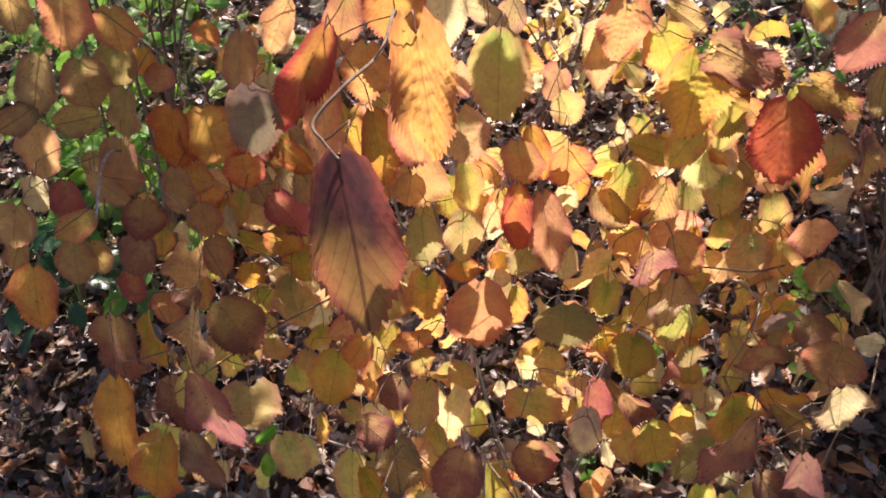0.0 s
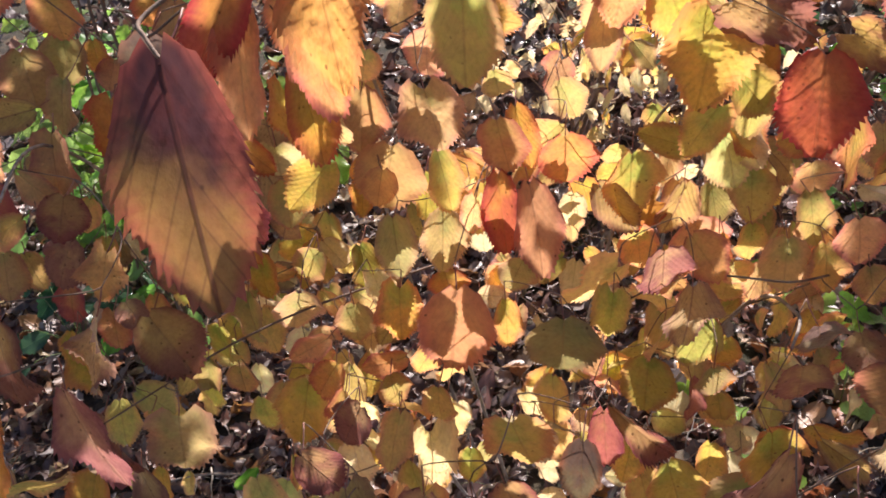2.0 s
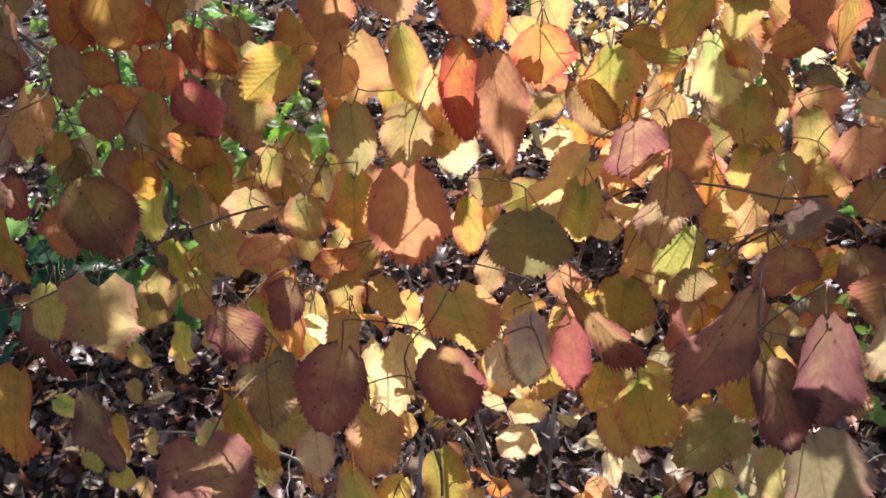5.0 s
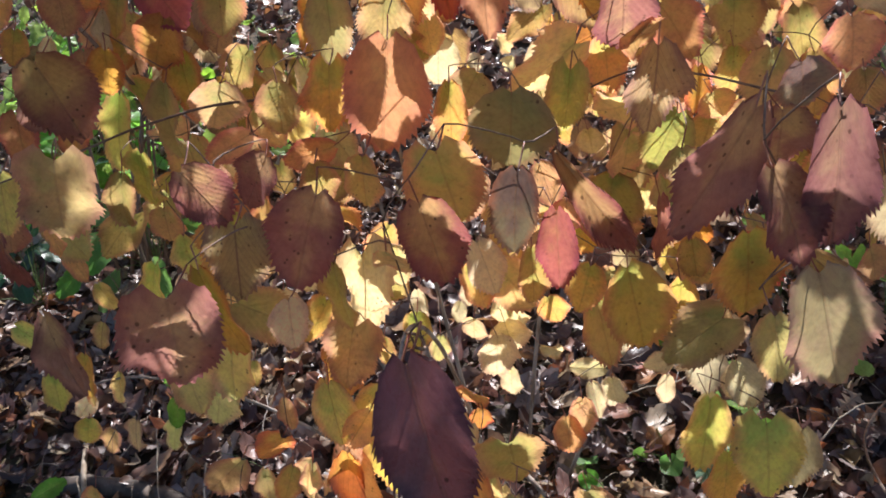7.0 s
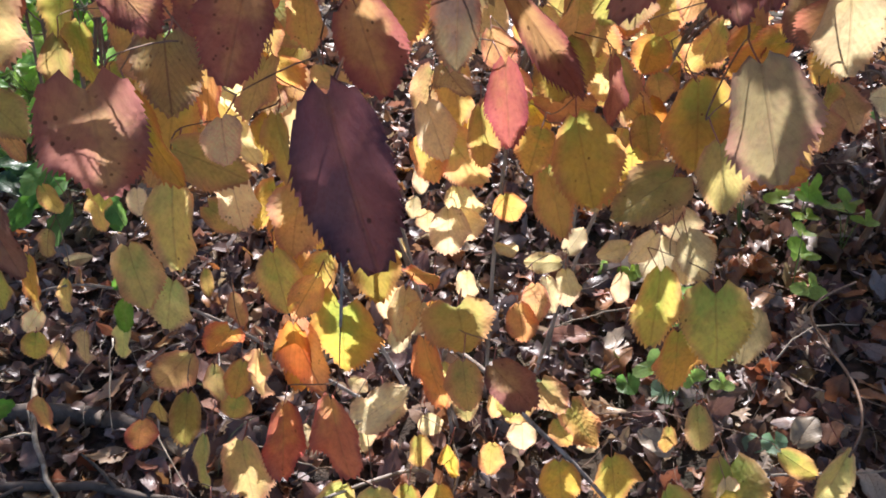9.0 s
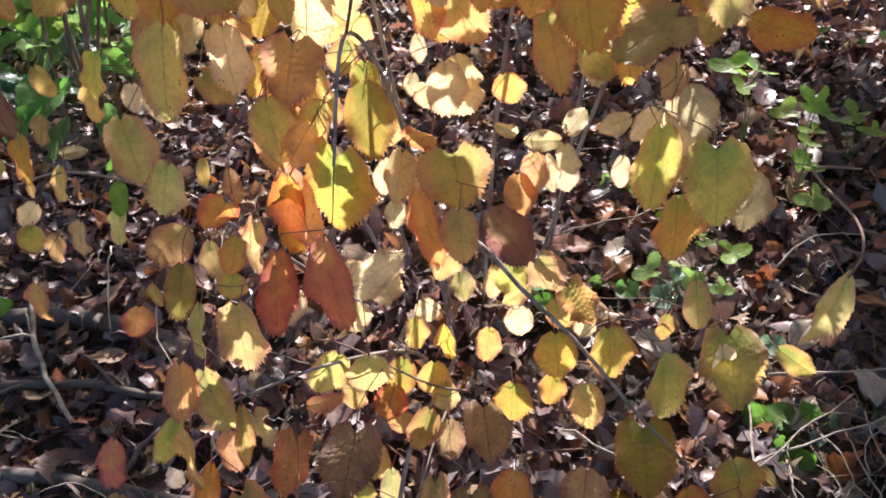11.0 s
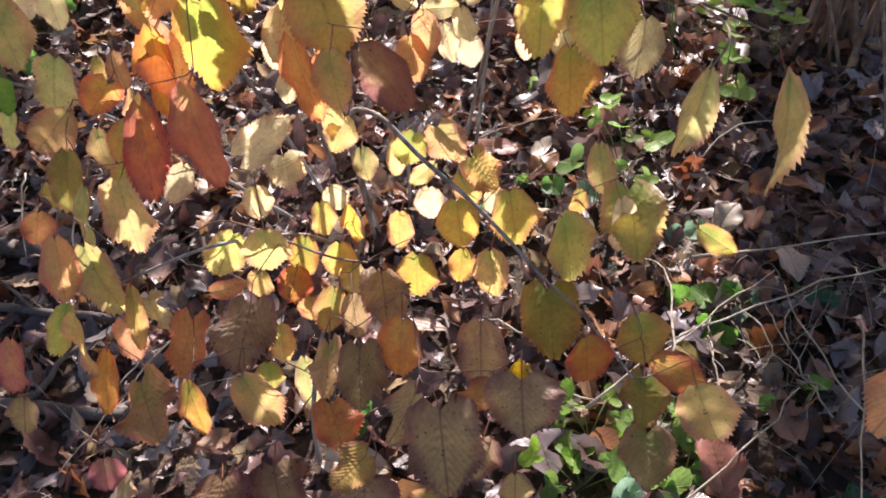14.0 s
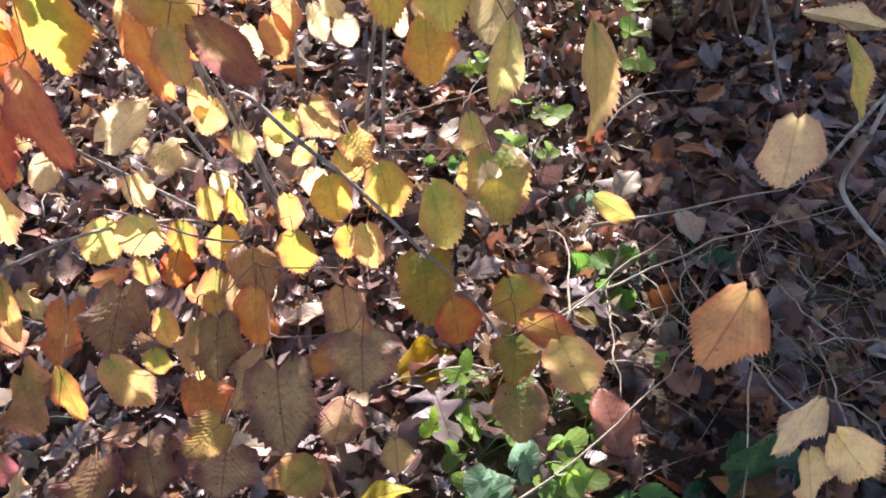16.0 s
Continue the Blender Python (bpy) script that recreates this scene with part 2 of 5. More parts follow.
def cordate(v):
    """Half the width of a heart-shaped leaf, widest low down, with a short point."""
    w = v ** 0.29 * (1 - v) ** 0.66 * (1 - 0.2 * v ** 6)
    return 0.5 * w / 0.556


def slender(v):
    w = v ** 0.75 * (1 - v) ** 0.95
    return 0.5 * w / 0.311


def leaf_shape(seed, aspect=0.82, fold=0.25, curl=0.2, twist=0.0, cup=0.1, teeth=0.055, outline=ovate, rows=36, cols=8, pleat=0.0045, notch=0.10):
    """Vertices, faces and maps of one toothed leaf of length 1 along +y, its face towards +z. fold: the two
    halves rise from the midrib; curl: the tip bends back; cup: the margin bends."""
    rng = random.Random(seed)
    verts, uv, rim, faces = [], [], [], []
    ph = [rng.uniform(0, 6.3) for _ in range(6)]
    for i in range(rows + 1):
        v = i / rows
        vv = 0.004 + 0.992 * v
        half = outline(vv) * aspect
        tooth = rng.uniform(0.5, 1.4) * teeth
        if 2 < i < rows - 1:
            half *= 1 + tooth if i % 2 else 1 - 0.8 * tooth
        both = half
        for j in range(-cols, cols + 1):
            u = j / cols
            half = both * (1 + 0.06 * math.sin(4.5 * v + ph[0] + (1.9 if u > 0 else 0)) + (0.04 if (u > 0) == (ph[3] > 3) else -0.04))
            x = u * half
            y = v + 0.055 * abs(u) ** 1.5 * math.sin(math.pi * min(1, v * 1.4)) - notch * abs(u) ** 1.3 * max(0, 1 - v * 5) * 0.9
            if abs(j) == cols and i % 2:
                y += tooth * 0.9
            z = fold * abs(x) * (1 - 0.3 * v) - curl * v * v * 0.55
            z += cup * (abs(u) ** 2.5) * half * math.sin(9 * v + ph[1] + (2 if u > 0 else 0)) * 0.7
            z += 0.022 * math.sin(7 * v + 3 * u + ph[2]) * abs(u)
            # pleats between the side veins
            z += pleat * math.sin(2 * math.pi * (v * 8.0 - abs(x) * 12.0)) * (abs(u) > 0.1)
            ang = twist * (v - 0.3)
            x2, z2 = x * math.cos(ang) - z * math.sin(ang), x * math.sin(ang) + z * math.cos(ang)
            verts.append((x2, y, z2))
            uv.append((x + 0.5, v))
            rim.append((abs(u), v))
    w = 2 * cols + 1
    for i in range(rows):
        for j in range(w - 1):
            a = i * w + j
            faces.append((a, a + 1, a + w + 1, a + w))
    return verts, faces, uv, rim


def tube(verts, faces, pts, r0, r1, sides=5):
    """Adds a tapered, closed tube along pts."""
    first = len(verts)
    pts = [Vector(p) for p in pts]
    for i, p in enumerate(pts):
        d = (pts[min(i + 1, len(pts) - 1)] - pts[max(i - 1, 0)])
        d = d.normalized() if d.length > 1e-9 else Vector((0, 0, 1))
        s = d.cross(Vector((0.31, 0.17, 0.93)))
        s = s.normalized() if s.length > 1e-4 else Vector((1, 0, 0))
        t = d.cross(s)
        r = r0 + (r1 - r0) * i / max(1, len(pts) - 1)
        for k in range(sides):
            a = 2 * math.pi * k / sides
            q = p + (s * math.cos(a) + t * math.sin(a)) * r
            verts.append(tuple(q))
    for i in range(len(pts) - 1):
        for k in range(sides):
            a, b = first + i * sides + k, first + i * sides + (k + 1) % sides
            faces.append((a, b, b + sides, a + sides))
    faces.append(tuple(first + k for k in reversed(range(sides))))
    faces.append(tuple(first + (len(pts) - 1) * sides + k for k in range(sides)))


def bent(a, b, sag, n=6, rng=None, wob=0.0):
    """Points from a to b along a soft bow."""
    a, b, sag = Vector(a), Vector(b), Vector(sag)
    out = []
    for i in range(n + 1):
        t = i / n
        p = a.lerp(b, t) + sag * (4 * t * (1 - t))
        if rng and 0 < i < n:
            p += Vector((rng.uniform(-1, 1), rng.uniform(-1, 1), rng.uniform(-1, 1))) * wob
        out.append(p)
    return out


def arch(a, da, b, db, n):
    """Points of a smooth line that leaves a along da and meets b along db."""
    out = []
    for i in range(n + 1):
        t = i / n
        out.append(a * (2 * t ** 3 - 3 * t * t + 1) + da * (t ** 3 - 2 * t * t + t) + b * (3 * t * t - 2 * t ** 3) + db * (t ** 3 - t * t))
    return out


def spline(points, n=5):
    """A smooth line through the points."""
    p = [Vector(q) for q in points]
    out = []
    for i in range(len(p) - 1):
        p0, p1, p2, p3 = p[max(i - 1, 0)], p[i], p[i + 1], p[min(i + 2, len(p) - 1)]
        for k in range(n):
            t = k / n
            out.append(0.5 * ((2 * p1) + (p2 - p0) * t + (2 * p0 - 5 * p1 + 4 * p2 - p3) * t * t + (3 * p1 - p0 - 3 * p2 + p3) * t ** 3))
    out.append(p[-1])
    return out


def leaf_pose(base, tip, turn=0.0, width=1.0, face=(0, -1, 0.55)):
    """The pose of a leaf from its base to its tip, its face turned by so many degrees about its length from the given side."""
    base, tip = Vector(base), Vector(tip)
    y = tip - base
    length = y.length
    y.normalize()
    z = Vector(face)
    z = (z - y * z.dot(y)).normalized()
    z = Matrix.Rotation(radians(turn), 3, y) @ z
    x = y.cross(z)
    return Matrix.Translation(base) @ Matrix((x, y, z)).transposed().to_4x4() @ Matrix.Diagonal((width, length, length, 1))


def fan_shape(seed, lobes, depth, teeth=0.04, cup=0.15):
    """A round leaf with so many lobes, its stalk at the origin, its tip at +y, its width about 1."""
    rng = random.Random(seed)
    verts, uv, rim, faces = [(0, 0, 0)], [(0.5, 0.0)], [(0, 0)], []
    n = 44
    for ring in (0.35, 0.7, 1.0):
        for i in range(n):
            a = math.pi * (-0.92 + 1.84 * i / (n - 1))
            r = 0.55 * (1 - depth * (0.5 - 0.5 * math.cos(lobes * (a + math.pi * 0.92) / 1.84 * 1.0))) * (1 + teeth * (i % 2))
            r *= 0.80 + 0.28 * math.cos(a / 2)
            x, y = r * ring * math.sin(a), r * ring * math.cos(a)
            z = cup * ring * ring * (0.6 + 0.4 * math.sin(3 * a + seed)) + rng.uniform(-0.01, 0.01)
            verts.append((x, y, z))
            uv.append((x + 0.5, y + 0.3))
            rim.append((ring, 0.5))
    for i in range(n - 1):
        faces.append((0, 2 + i, 1 + i))
        for k in range(2):
            a = 1 + k * n + i
            faces.append((a, a + 1, a + n + 1, a + n))
    return verts, faces, uv, rim


class Mass:
    """Collects many leaves and stalks for one mesh."""

    def __init__(self, mats):
        self.mats, self.verts, self.faces, self.uv, self.rim, self.slots = mats, [], [], [], [], []

    def leaf(self, shape, m, slot):
        v, f, u, r = shape
        first = len(self.verts)
        self.verts += [tuple(m @ Vector(p)) for p in v]
        self.uv += u
        self.rim += r
        for q in f:
            self.faces.append(tuple(first + i for i in q))
            self.slots.append(slot)

    def stalk(self, pts, r0, r1, slot, sides=4):
        n = len(self.verts)
        k = len(self.faces)
        tube(self.verts, self.faces, pts, r0, r1, sides)
        self.uv += [(0.5, 0.5)] * (len(self.verts) - n)
        self.rim += [(0.5, 0.5)] * (len(self.verts) - n)
        self.slots += [slot] * (len(self.faces) - k)

    def mesh(self, name):
        return mesh_of(name, self.verts, self.faces, self.mats, self.uv, self.rim, self.slots)


# ---- ground ----
def ground_height(x, y):
    return 0.02 * math.sin(1.7 * x + 0.6) * math.sin(1.3 * y) + 0.012 * math.sin(4.1 * x + 2.0 * y) - 0.03


def build_ground():
    verts, faces = [], []
    steps = [-400, -120, -40, -15, -8] + [-5 + 0.25 * i for i in range(53)] + [12, 20, 45, 130, 400]
    n = len(steps)
    for y in steps:
        for x in steps:
            verts.append((x, y + 2, ground_height(x, y + 2)))
    for i in range(n - 1):
        for j in range(n - 1):
            a = i * n + j
            faces.append((a, a + 1, a + n + 1, a + n))
    tagged(new("ground", mesh_of("ground", verts, faces, [SOIL])), "dark woodland soil under fallen leaves", "ground", kind="structure")


build_ground()


def lobed(v):
    """Half the width of an oak leaf, with rounded lobes."""
    w = v ** 0.6 * (1 - v) ** 0.5 / 0.5
    return 0.5 * max(0.10, w * (0.62 + 0.42 * math.sin(2 * math.pi * 4.2 * v - 1.0)))


LITTER_SHAPES = []
for k in range(14):
    r = random.Random(100 + k)
    LITTER_SHAPES.append(leaf_shape(100 + k, r.uniform(0.42, 0.85), r.uniform(-0.8, 0.9), r.uniform(-1.2, 1.2), r.uniform(-1.4, 1.4), r.uniform(-1.3, 1.3), 0.09,
                                    slender if k % 3 == 0 else (lobed if k % 4 == 1 else ovate), 9, 2))


def scatter(name, label, count, where, sizes, seed, mats, weights, lift=(0.0, 0.03), tilt=0.5):
    """Many dead leaves in one mesh."""
    rng = random.Random(seed)
    verts, faces, uv, rim, slots = [], [], [], [], []
    for _ in range(count):
        x, y = where(rng)
        v, f, u, m = LITTER_SHAPES[rng.randrange(len(LITTER_SHAPES))]
        s = rng.uniform(*sizes)
        turn = Euler((rng.gauss(0, tilt) + (math.pi if rng.random() < 0.5 else 0), rng.gauss(0, tilt), rng.uniform(0, 6.3))).to_matrix()
        at = Vector((x, y, ground_height(x, y) + rng.uniform(*lift)))
        first, slot = len(verts), rng.choices(range(len(mats)), weights)[0]
        for p in v:
            verts.append(tuple(at + turn @ (Vector((p[0], p[1] - 0.5, p[2])) * s)))
        uv += u
        rim += m
        for q in f:
            faces.append(tuple(first + i for i in q))
            slots.append(slot)
    ob = new(name, mesh_of(name, verts, faces, mats, uv, rim, slots))
    return tagged(ob, label, "leaf litter", kind="stuff")


dead = [LITTER["brown"], LITTER["grey"], LITTER["rust"], LITTER["sand"], LITTER["umber"]]
scatter("leaf_litter", "brown curled dead leaves covering the ground", 19000, lambda r: (r.uniform(-2.0, 2.1) + r.gauss(0, 0.25), r.uniform(-0.3, 2.4) + r.gauss(0, 0.15)), (0.020, 0.068), 5, dead, (6, 3.2, 3.0, 2.0, 5.2))
scatter("far_leaf_litter", "brown dead leaves on the ground farther off", 8000, lambda r: (r.gauss(-0.1, 2.0), 1.9 + 3.0 * r.random() + r.gauss(0, 0.7)) if r.random() < 0.72 else (r.gauss(0, 2.8), r.gauss(1.0, 2.8)), (0.05, 0.10), 6, dead, (6, 3.5, 2.6, 1.8, 5))

# ---- the shrub's leaves: a few shapes, shared ----
SHAPES = {
    "broad": dict(aspect=0.86, fold=0.16, curl=0.12, cup=0.25),
    "oval": dict(aspect=0.74, fold=0.25, curl=0.25, cup=0.3),
    "long": dict(aspect=0.48, fold=0.35, curl=0.35, twist=0.3, cup=0.2, outline=slender),
    "heart": dict(aspect=0.95, fold=-0.10, curl=0.18, cup=0.3, pleat=0.008, outline=cordate, notch=0.2),
    "pleated": dict(aspect=0.98, fold=-0.06, curl=0.22, cup=0.45, pleat=0.016, outline=cordate, notch=0.22),
    "curled": dict(aspect=0.72, fold=0.75, curl=0.7, twist=0.5, cup=0.5),
}
VARIANTS = 4
shape_data = {}
for k, (key, args) in enumerate(SHAPES.items()):
    r = random.Random(900 + k)
    for v in range(VARIANTS):
        one = dict(args)
        one["aspect"] *= r.uniform(0.94, 1.06)
        one["fold"] += r.uniform(-0.10, 0.12)
        one["curl"] += r.uniform(-0.08, 0.18)
        one["cup"] *= r.uniform(0.8, 1.5)
        one["twist"] = args.get("twist", 0.0) + r.uniform(-0.2, 0.2)
        shape_data[key, v] = leaf_shape(10 * k + v, **one), one["aspect"]
leaf_meshes = {}


def leaf_mesh(shape, colour, v):
    if (shape, colour, v) not in leaf_meshes:
        (verts, faces, uv, rim), _ = shape_data[shape, v]
        leaf_meshes[shape, colour, v] = mesh_of(colour + "_" + shape + "_leaf", verts, faces, [LEAF[colour]], uv, rim)
    return leaf_meshes[shape, colour, v]


leaf_rng = random.Random(3)
LEAVES = []          # base, tip, width, turn, colour, shape, of all that hang in view


def leaf(colour, bx, by, bz, tx, ty, tz, width, turn=0, shape="broad"):
    LEAVES.append((Vector((bx, by, bz)), Vector((tx, ty, tz)), width, turn, colour, shape))


leaf('tan', -0.530, 0.880, 1.266, -0.537, 0.855, 1.213, 0.050, -6, 'broad')
leaf('amber', -0.423, 0.797, 1.292, -0.433, 0.762, 1.236, 0.067, 6, 'broad')
leaf('amber', -0.426, 0.887, 1.219, -0.432, 0.879, 1.163, 0.063, 1, 'broad')
leaf('olive', -0.464, 0.939, 1.144, -0.480, 0.929, 1.085, 0.062, -3, 'broad')
leaf('amber', -0.440, 0.955, 1.126, -0.440, 0.938, 1.089, 0.039, 7, 'broad')
leaf('amber', -0.418, 0.945, 1.104, -0.432, 0.926, 1.073, 0.042, -22, 'broad')
leaf('tan', -0.501, 0.823, 1.199, -0.538, 0.808, 1.130, 0.051, -7, 'broad')
leaf('amber', -0.499, 0.900, 1.148, -0.501, 0.880, 1.084, 0.067, -27, 'broad')
leaf('tan', -0.535, 0.816, 1.136, -0.596, 0.807, 1.107, 0.040, -16, 'oval')
leaf('tan', -0.455, 0.805, 1.123, -0.522, 0.802, 1.115, 0.042, 0, 'oval')
leaf('olive', -0.415, 0.819, 1.146, -0.437, 0.798, 1.092, 0.060, 26, 'broad')
leaf('amber', -0.582, 0.874, 1.073, -0.601, 0.857, 0.992, 0.063, -3, 'broad')
leaf('amber', -0.354, 0.784, 1.135, -0.379, 0.767, 1.061, 0.069, 20, 'broad')
leaf('grey', -0.185, 0.564, 1.293, -0.193, 0.554, 1.227, 0.052, -1, 'broad')
leaf('amber', -0.415, 0.756, 1.119, -0.438, 0.738, 1.047, 0.060, 6, 'broad')
leaf('tan', -0.507, 0.842, 1.043, -0.513, 0.827, 1.007, 0.034, -4, 'oval')
leaf('amber', -0.462, 0.740, 1.083, -0.427, 0.723, 1.045, 0.034, -3, 'oval')
leaf('straw', -0.572, 0.798, 1.043, -0.585, 0.787, 0.992, 0.048, 2, 'broad')
leaf('red', -0.503, 0.750, 1.069, -0.515, 0.731, 1.019, 0.044, -8, 'broad')
leaf('amber', -0.561, 0.726, 1.057, -0.589, 0.710, 1.003, 0.060, -8, 'broad')
leaf('amber', -0.461, 0.705, 1.051, -0.513, 0.687, 1.031, 0.038, -8, 'oval')
leaf('amber', -0.362, 0.746, 1.077, -0.367, 0.721, 1.026, 0.041, -4, 'broad')
leaf('orange', -0.372, 0.796, 1.003, -0.337, 0.790, 0.990, 0.033, 2, 'oval')
leaf('olive', -0.305, 0.782, 1.003, -0.323, 0.765, 0.961, 0.034, 13, 'oval')
leaf('straw', -0.328, 0.777, 0.985, -0.331, 0.752, 0.948, 0.024, 21, 'oval')
leaf('maroon', -0.360, 0.645, 1.115, -0.367, 0.615, 1.085, 0.049, -21, 'broad')
leaf('straw', -0.397, 0.779, 0.961, -0.413, 0.779, 0.915, 0.024, 11, 'oval')
leaf('amber', -0.352, 0.754, 0.953, -0.346, 0.719, 0.914, 0.045, -5, 'broad')
leaf('amber', -0.509, 0.711, 1.003, -0.510, 0.679, 0.960, 0.049, -19, 'broad')
leaf('tan', -0.594, 0.738, 0.991, -0.619, 0.723, 0.952, 0.045, 9, 'broad')
leaf('gold', -0.498, 0.725, 0.988, -0.486, 0.707, 0.948, 0.036, -26, 'oval')
leaf('amber', -0.457, 0.562, 1.107, -0.472, 0.536, 1.041, 0.056, 2, 'broad')
leaf('maroon', -0.386, 0.656, 1.053, -0.414, 0.636, 1.010, 0.049, 3, 'broad')
leaf('orange', -0.300, 0.575, 1.100, -0.320, 0.558, 1.057, 0.044, 6, 'pleated')
leaf('red', -0.444, 0.694, 0.962, -0.456, 0.677, 0.918, 0.040, 1, 'oval')
leaf('maroon', -0.391, 0.692, 0.932, -0.379, 0.677, 0.904, 0.044, 3, 'oval')
leaf('maroon', -0.339, 0.470, 1.123, -0.354, 0.447, 1.055, 0.059, 16, 'broad')
leaf('tan', -0.271, 0.480, 1.111, -0.292, 0.455, 1.055, 0.066, 49, 'pleated')
leaf('gold', -0.386, 0.591, 0.989, -0.386, 0.553, 0.927, 0.026, 2, 'curled')
leaf('orange', -0.320, 0.401, 1.121, -0.328, 0.354, 1.055, 0.038, -1, 'oval')
leaf('maroon', -0.238, 0.379, 1.148, -0.216, 0.341, 1.090, 0.040, 14, 'oval')
leaf('maroon', -0.400, 0.575, 0.881, -0.390, 0.542, 0.805, 0.050, 29, 'oval')
leaf('amber', -0.403, 0.524, 0.848, -0.451, 0.493, 0.743, 0.075, 11, 'broad')
leaf('tan', -0.495, 0.529, 0.859, -0.502, 0.512, 0.822, 0.021, 10, 'oval')
leaf('maroon', -0.448, 0.630, 0.698, -0.409, 0.565, 0.632, 0.049, 3, 'oval')
leaf('olive', -0.347, 0.694, 0.567, -0.328, 0.649, 0.502, 0.065, -8, 'broad')
leaf('lime', -0.428, 0.748, 0.386, -0.448, 0.725, 0.336, 0.033, 17, 'oval')
leaf('red', -0.116, 0.586, 1.325, -0.164, 0.551, 1.253, 0.042, -22, 'oval')
leaf('orange', -0.183, 0.772, 1.264, -0.218, 0.755, 1.214, 0.036, 7, 'oval')
leaf('amber', -0.240, 0.760, 1.237, -0.246, 0.714, 1.190, 0.038, -19, 'oval')
leaf('orange', -0.124, 0.588, 1.295, -0.134, 0.535, 1.223, 0.039, 6, 'oval')
leaf('amber', -0.112, 0.717, 1.297, -0.128, 0.690, 1.240, 0.040, -16, 'oval')
leaf('amber', -0.086, 0.604, 1.299, -0.097, 0.599, 1.242, 0.047, -4, 'broad')
leaf('orange', -0.032, 0.449, 1.391, -0.026, 0.414, 1.314, 0.045, -1, 'pleated')
leaf('amber', -0.058, 0.659, 1.331, -0.071, 0.646, 1.275, 0.061, -2, 'broad')
leaf('straw', -0.014, 0.638, 1.331, -0.019, 0.616, 1.282, 0.039, -4, 'broad')
leaf('lime', 0.030, 0.642, 1.276, 0.022, 0.618, 1.194, 0.061, 8, 'broad')
leaf('amber', -0.085, 0.557, 1.261, -0.081, 0.541, 1.182, 0.038, -14, 'oval')
leaf('amber', -0.050, 0.457, 1.339, -0.043, 0.459, 1.269, 0.030, 0, 'oval')
leaf('orange', -0.078, 0.729, 1.050, -0.089, 0.714, 1.015, 0.041, -1, 'broad')
leaf('dusk', -0.075, 0.339, 1.381, -0.065, 0.281, 1.299, 0.052, -16, 'oval')
leaf('red', 0.041, 0.652, 1.085, 0.039, 0.625, 1.003, 0.038, 9, 'oval')
leaf('orange', 0.068, 0.648, 1.073, 0.078, 0.600, 0.997, 0.048, -12, 'oval')
leaf('lime', -0.071, 0.691, 1.016, -0.072, 0.671, 0.950, 0.047, -6, 'broad')
leaf('gold', -0.021, 0.708, 1.004, -0.026, 0.671, 0.954, 0.051, -15, 'broad')
leaf('gold', 0.004, 0.800, 0.944, 0.009, 0.783, 0.906, 0.035, 4, 'broad')
leaf('amber', 0.111, 0.757, 1.049, 0.110, 0.747, 0.995, 0.065, -9, 'broad')
leaf('olive', -0.241, 0.732, 0.952, -0.241, 0.719, 0.891, 0.045, 9, 'broad')
leaf('straw', -0.273, 0.839, 0.765, -0.274, 0.825, 0.734, 0.037, -17, 'broad')
leaf('gold', -0.070, 0.641, 0.965, -0.076, 0.617, 0.911, 0.051, 3, 'pleated')
leaf('orange', -0.007, 0.590, 1.004, -0.023, 0.567, 0.914, 0.074, -4, 'broad')
leaf('straw', -0.000, 0.765, 0.825, 0.035, 0.763, 0.817, 0.032, 2, 'oval')
leaf('amber', -0.031, 0.717, 0.913, -0.027, 0.702, 0.884, 0.048, -1, 'broad')
leaf('amber', -0.200, 0.713, 0.823, -0.196, 0.695, 0.795, 0.040, 13, 'broad')
leaf('amber', -0.161, 0.648, 0.850, -0.195, 0.641, 0.802, 0.046, 11, 'broad')
leaf('gold', -0.210, 0.670, 0.797, -0.239, 0.640, 0.715, 0.072, 7, 'broad')
leaf('amber', -0.148, 0.607, 0.848, -0.164, 0.586, 0.786, 0.040, 25, 'oval')
leaf('lime', -0.033, 0.669, 0.640, -0.037, 0.644, 0.601, 0.040, 14, 'broad')
leaf('lime', -0.189, 0.539, 0.757, -0.203, 0.501, 0.681, 0.052, 7, 'oval')
leaf('gold', -0.270, 0.676, 0.642, -0.265, 0.651, 0.586, 0.025, -29, 'curled')
leaf('orange', 0.173, 0.774, 1.220, 0.161, 0.754, 1.164, 0.058, -1, 'pleated')
leaf('gold', 0.242, 0.865, 1.150, 0.240, 0.839, 1.112, 0.044, -22, 'broad')
leaf('amber', 0.164, 0.848, 1.153, 0.158, 0.827, 1.076, 0.041, 1, 'oval')
leaf('gold', 0.197, 0.859, 1.092, 0.216, 0.839, 1.070, 0.029, -15, 'broad')
leaf('gold', 0.233, 0.692, 1.195, 0.215, 0.645, 1.136, 0.080, -2, 'pleated')
leaf('maroon', 0.245, 0.684, 1.211, 0.323, 0.680, 1.173, 0.052, -12, 'pleated')
leaf('gold', 0.428, 0.911, 1.133, 0.483, 0.915, 1.074, 0.036, 6, 'oval')
leaf('ember', 0.298, 0.620, 1.189, 0.282, 0.566, 1.135, 0.070, 4, 'broad')
leaf('red', 0.382, 0.657, 1.248, 0.355, 0.646, 1.198, 0.053, 3, 'broad')
leaf('maroon', 0.320, 0.626, 1.201, 0.378, 0.620, 1.164, 0.035, -4, 'pleated')
leaf('tan', 0.444, 0.725, 1.145, 0.440, 0.701, 1.096, 0.037, 4, 'broad')
leaf('olive', 0.252, 0.788, 0.994, 0.196, 0.804, 1.015, 0.040, 11, 'oval')
leaf('lime', 0.285, 0.801, 1.007, 0.306, 0.785, 0.933, 0.066, -6, 'broad')
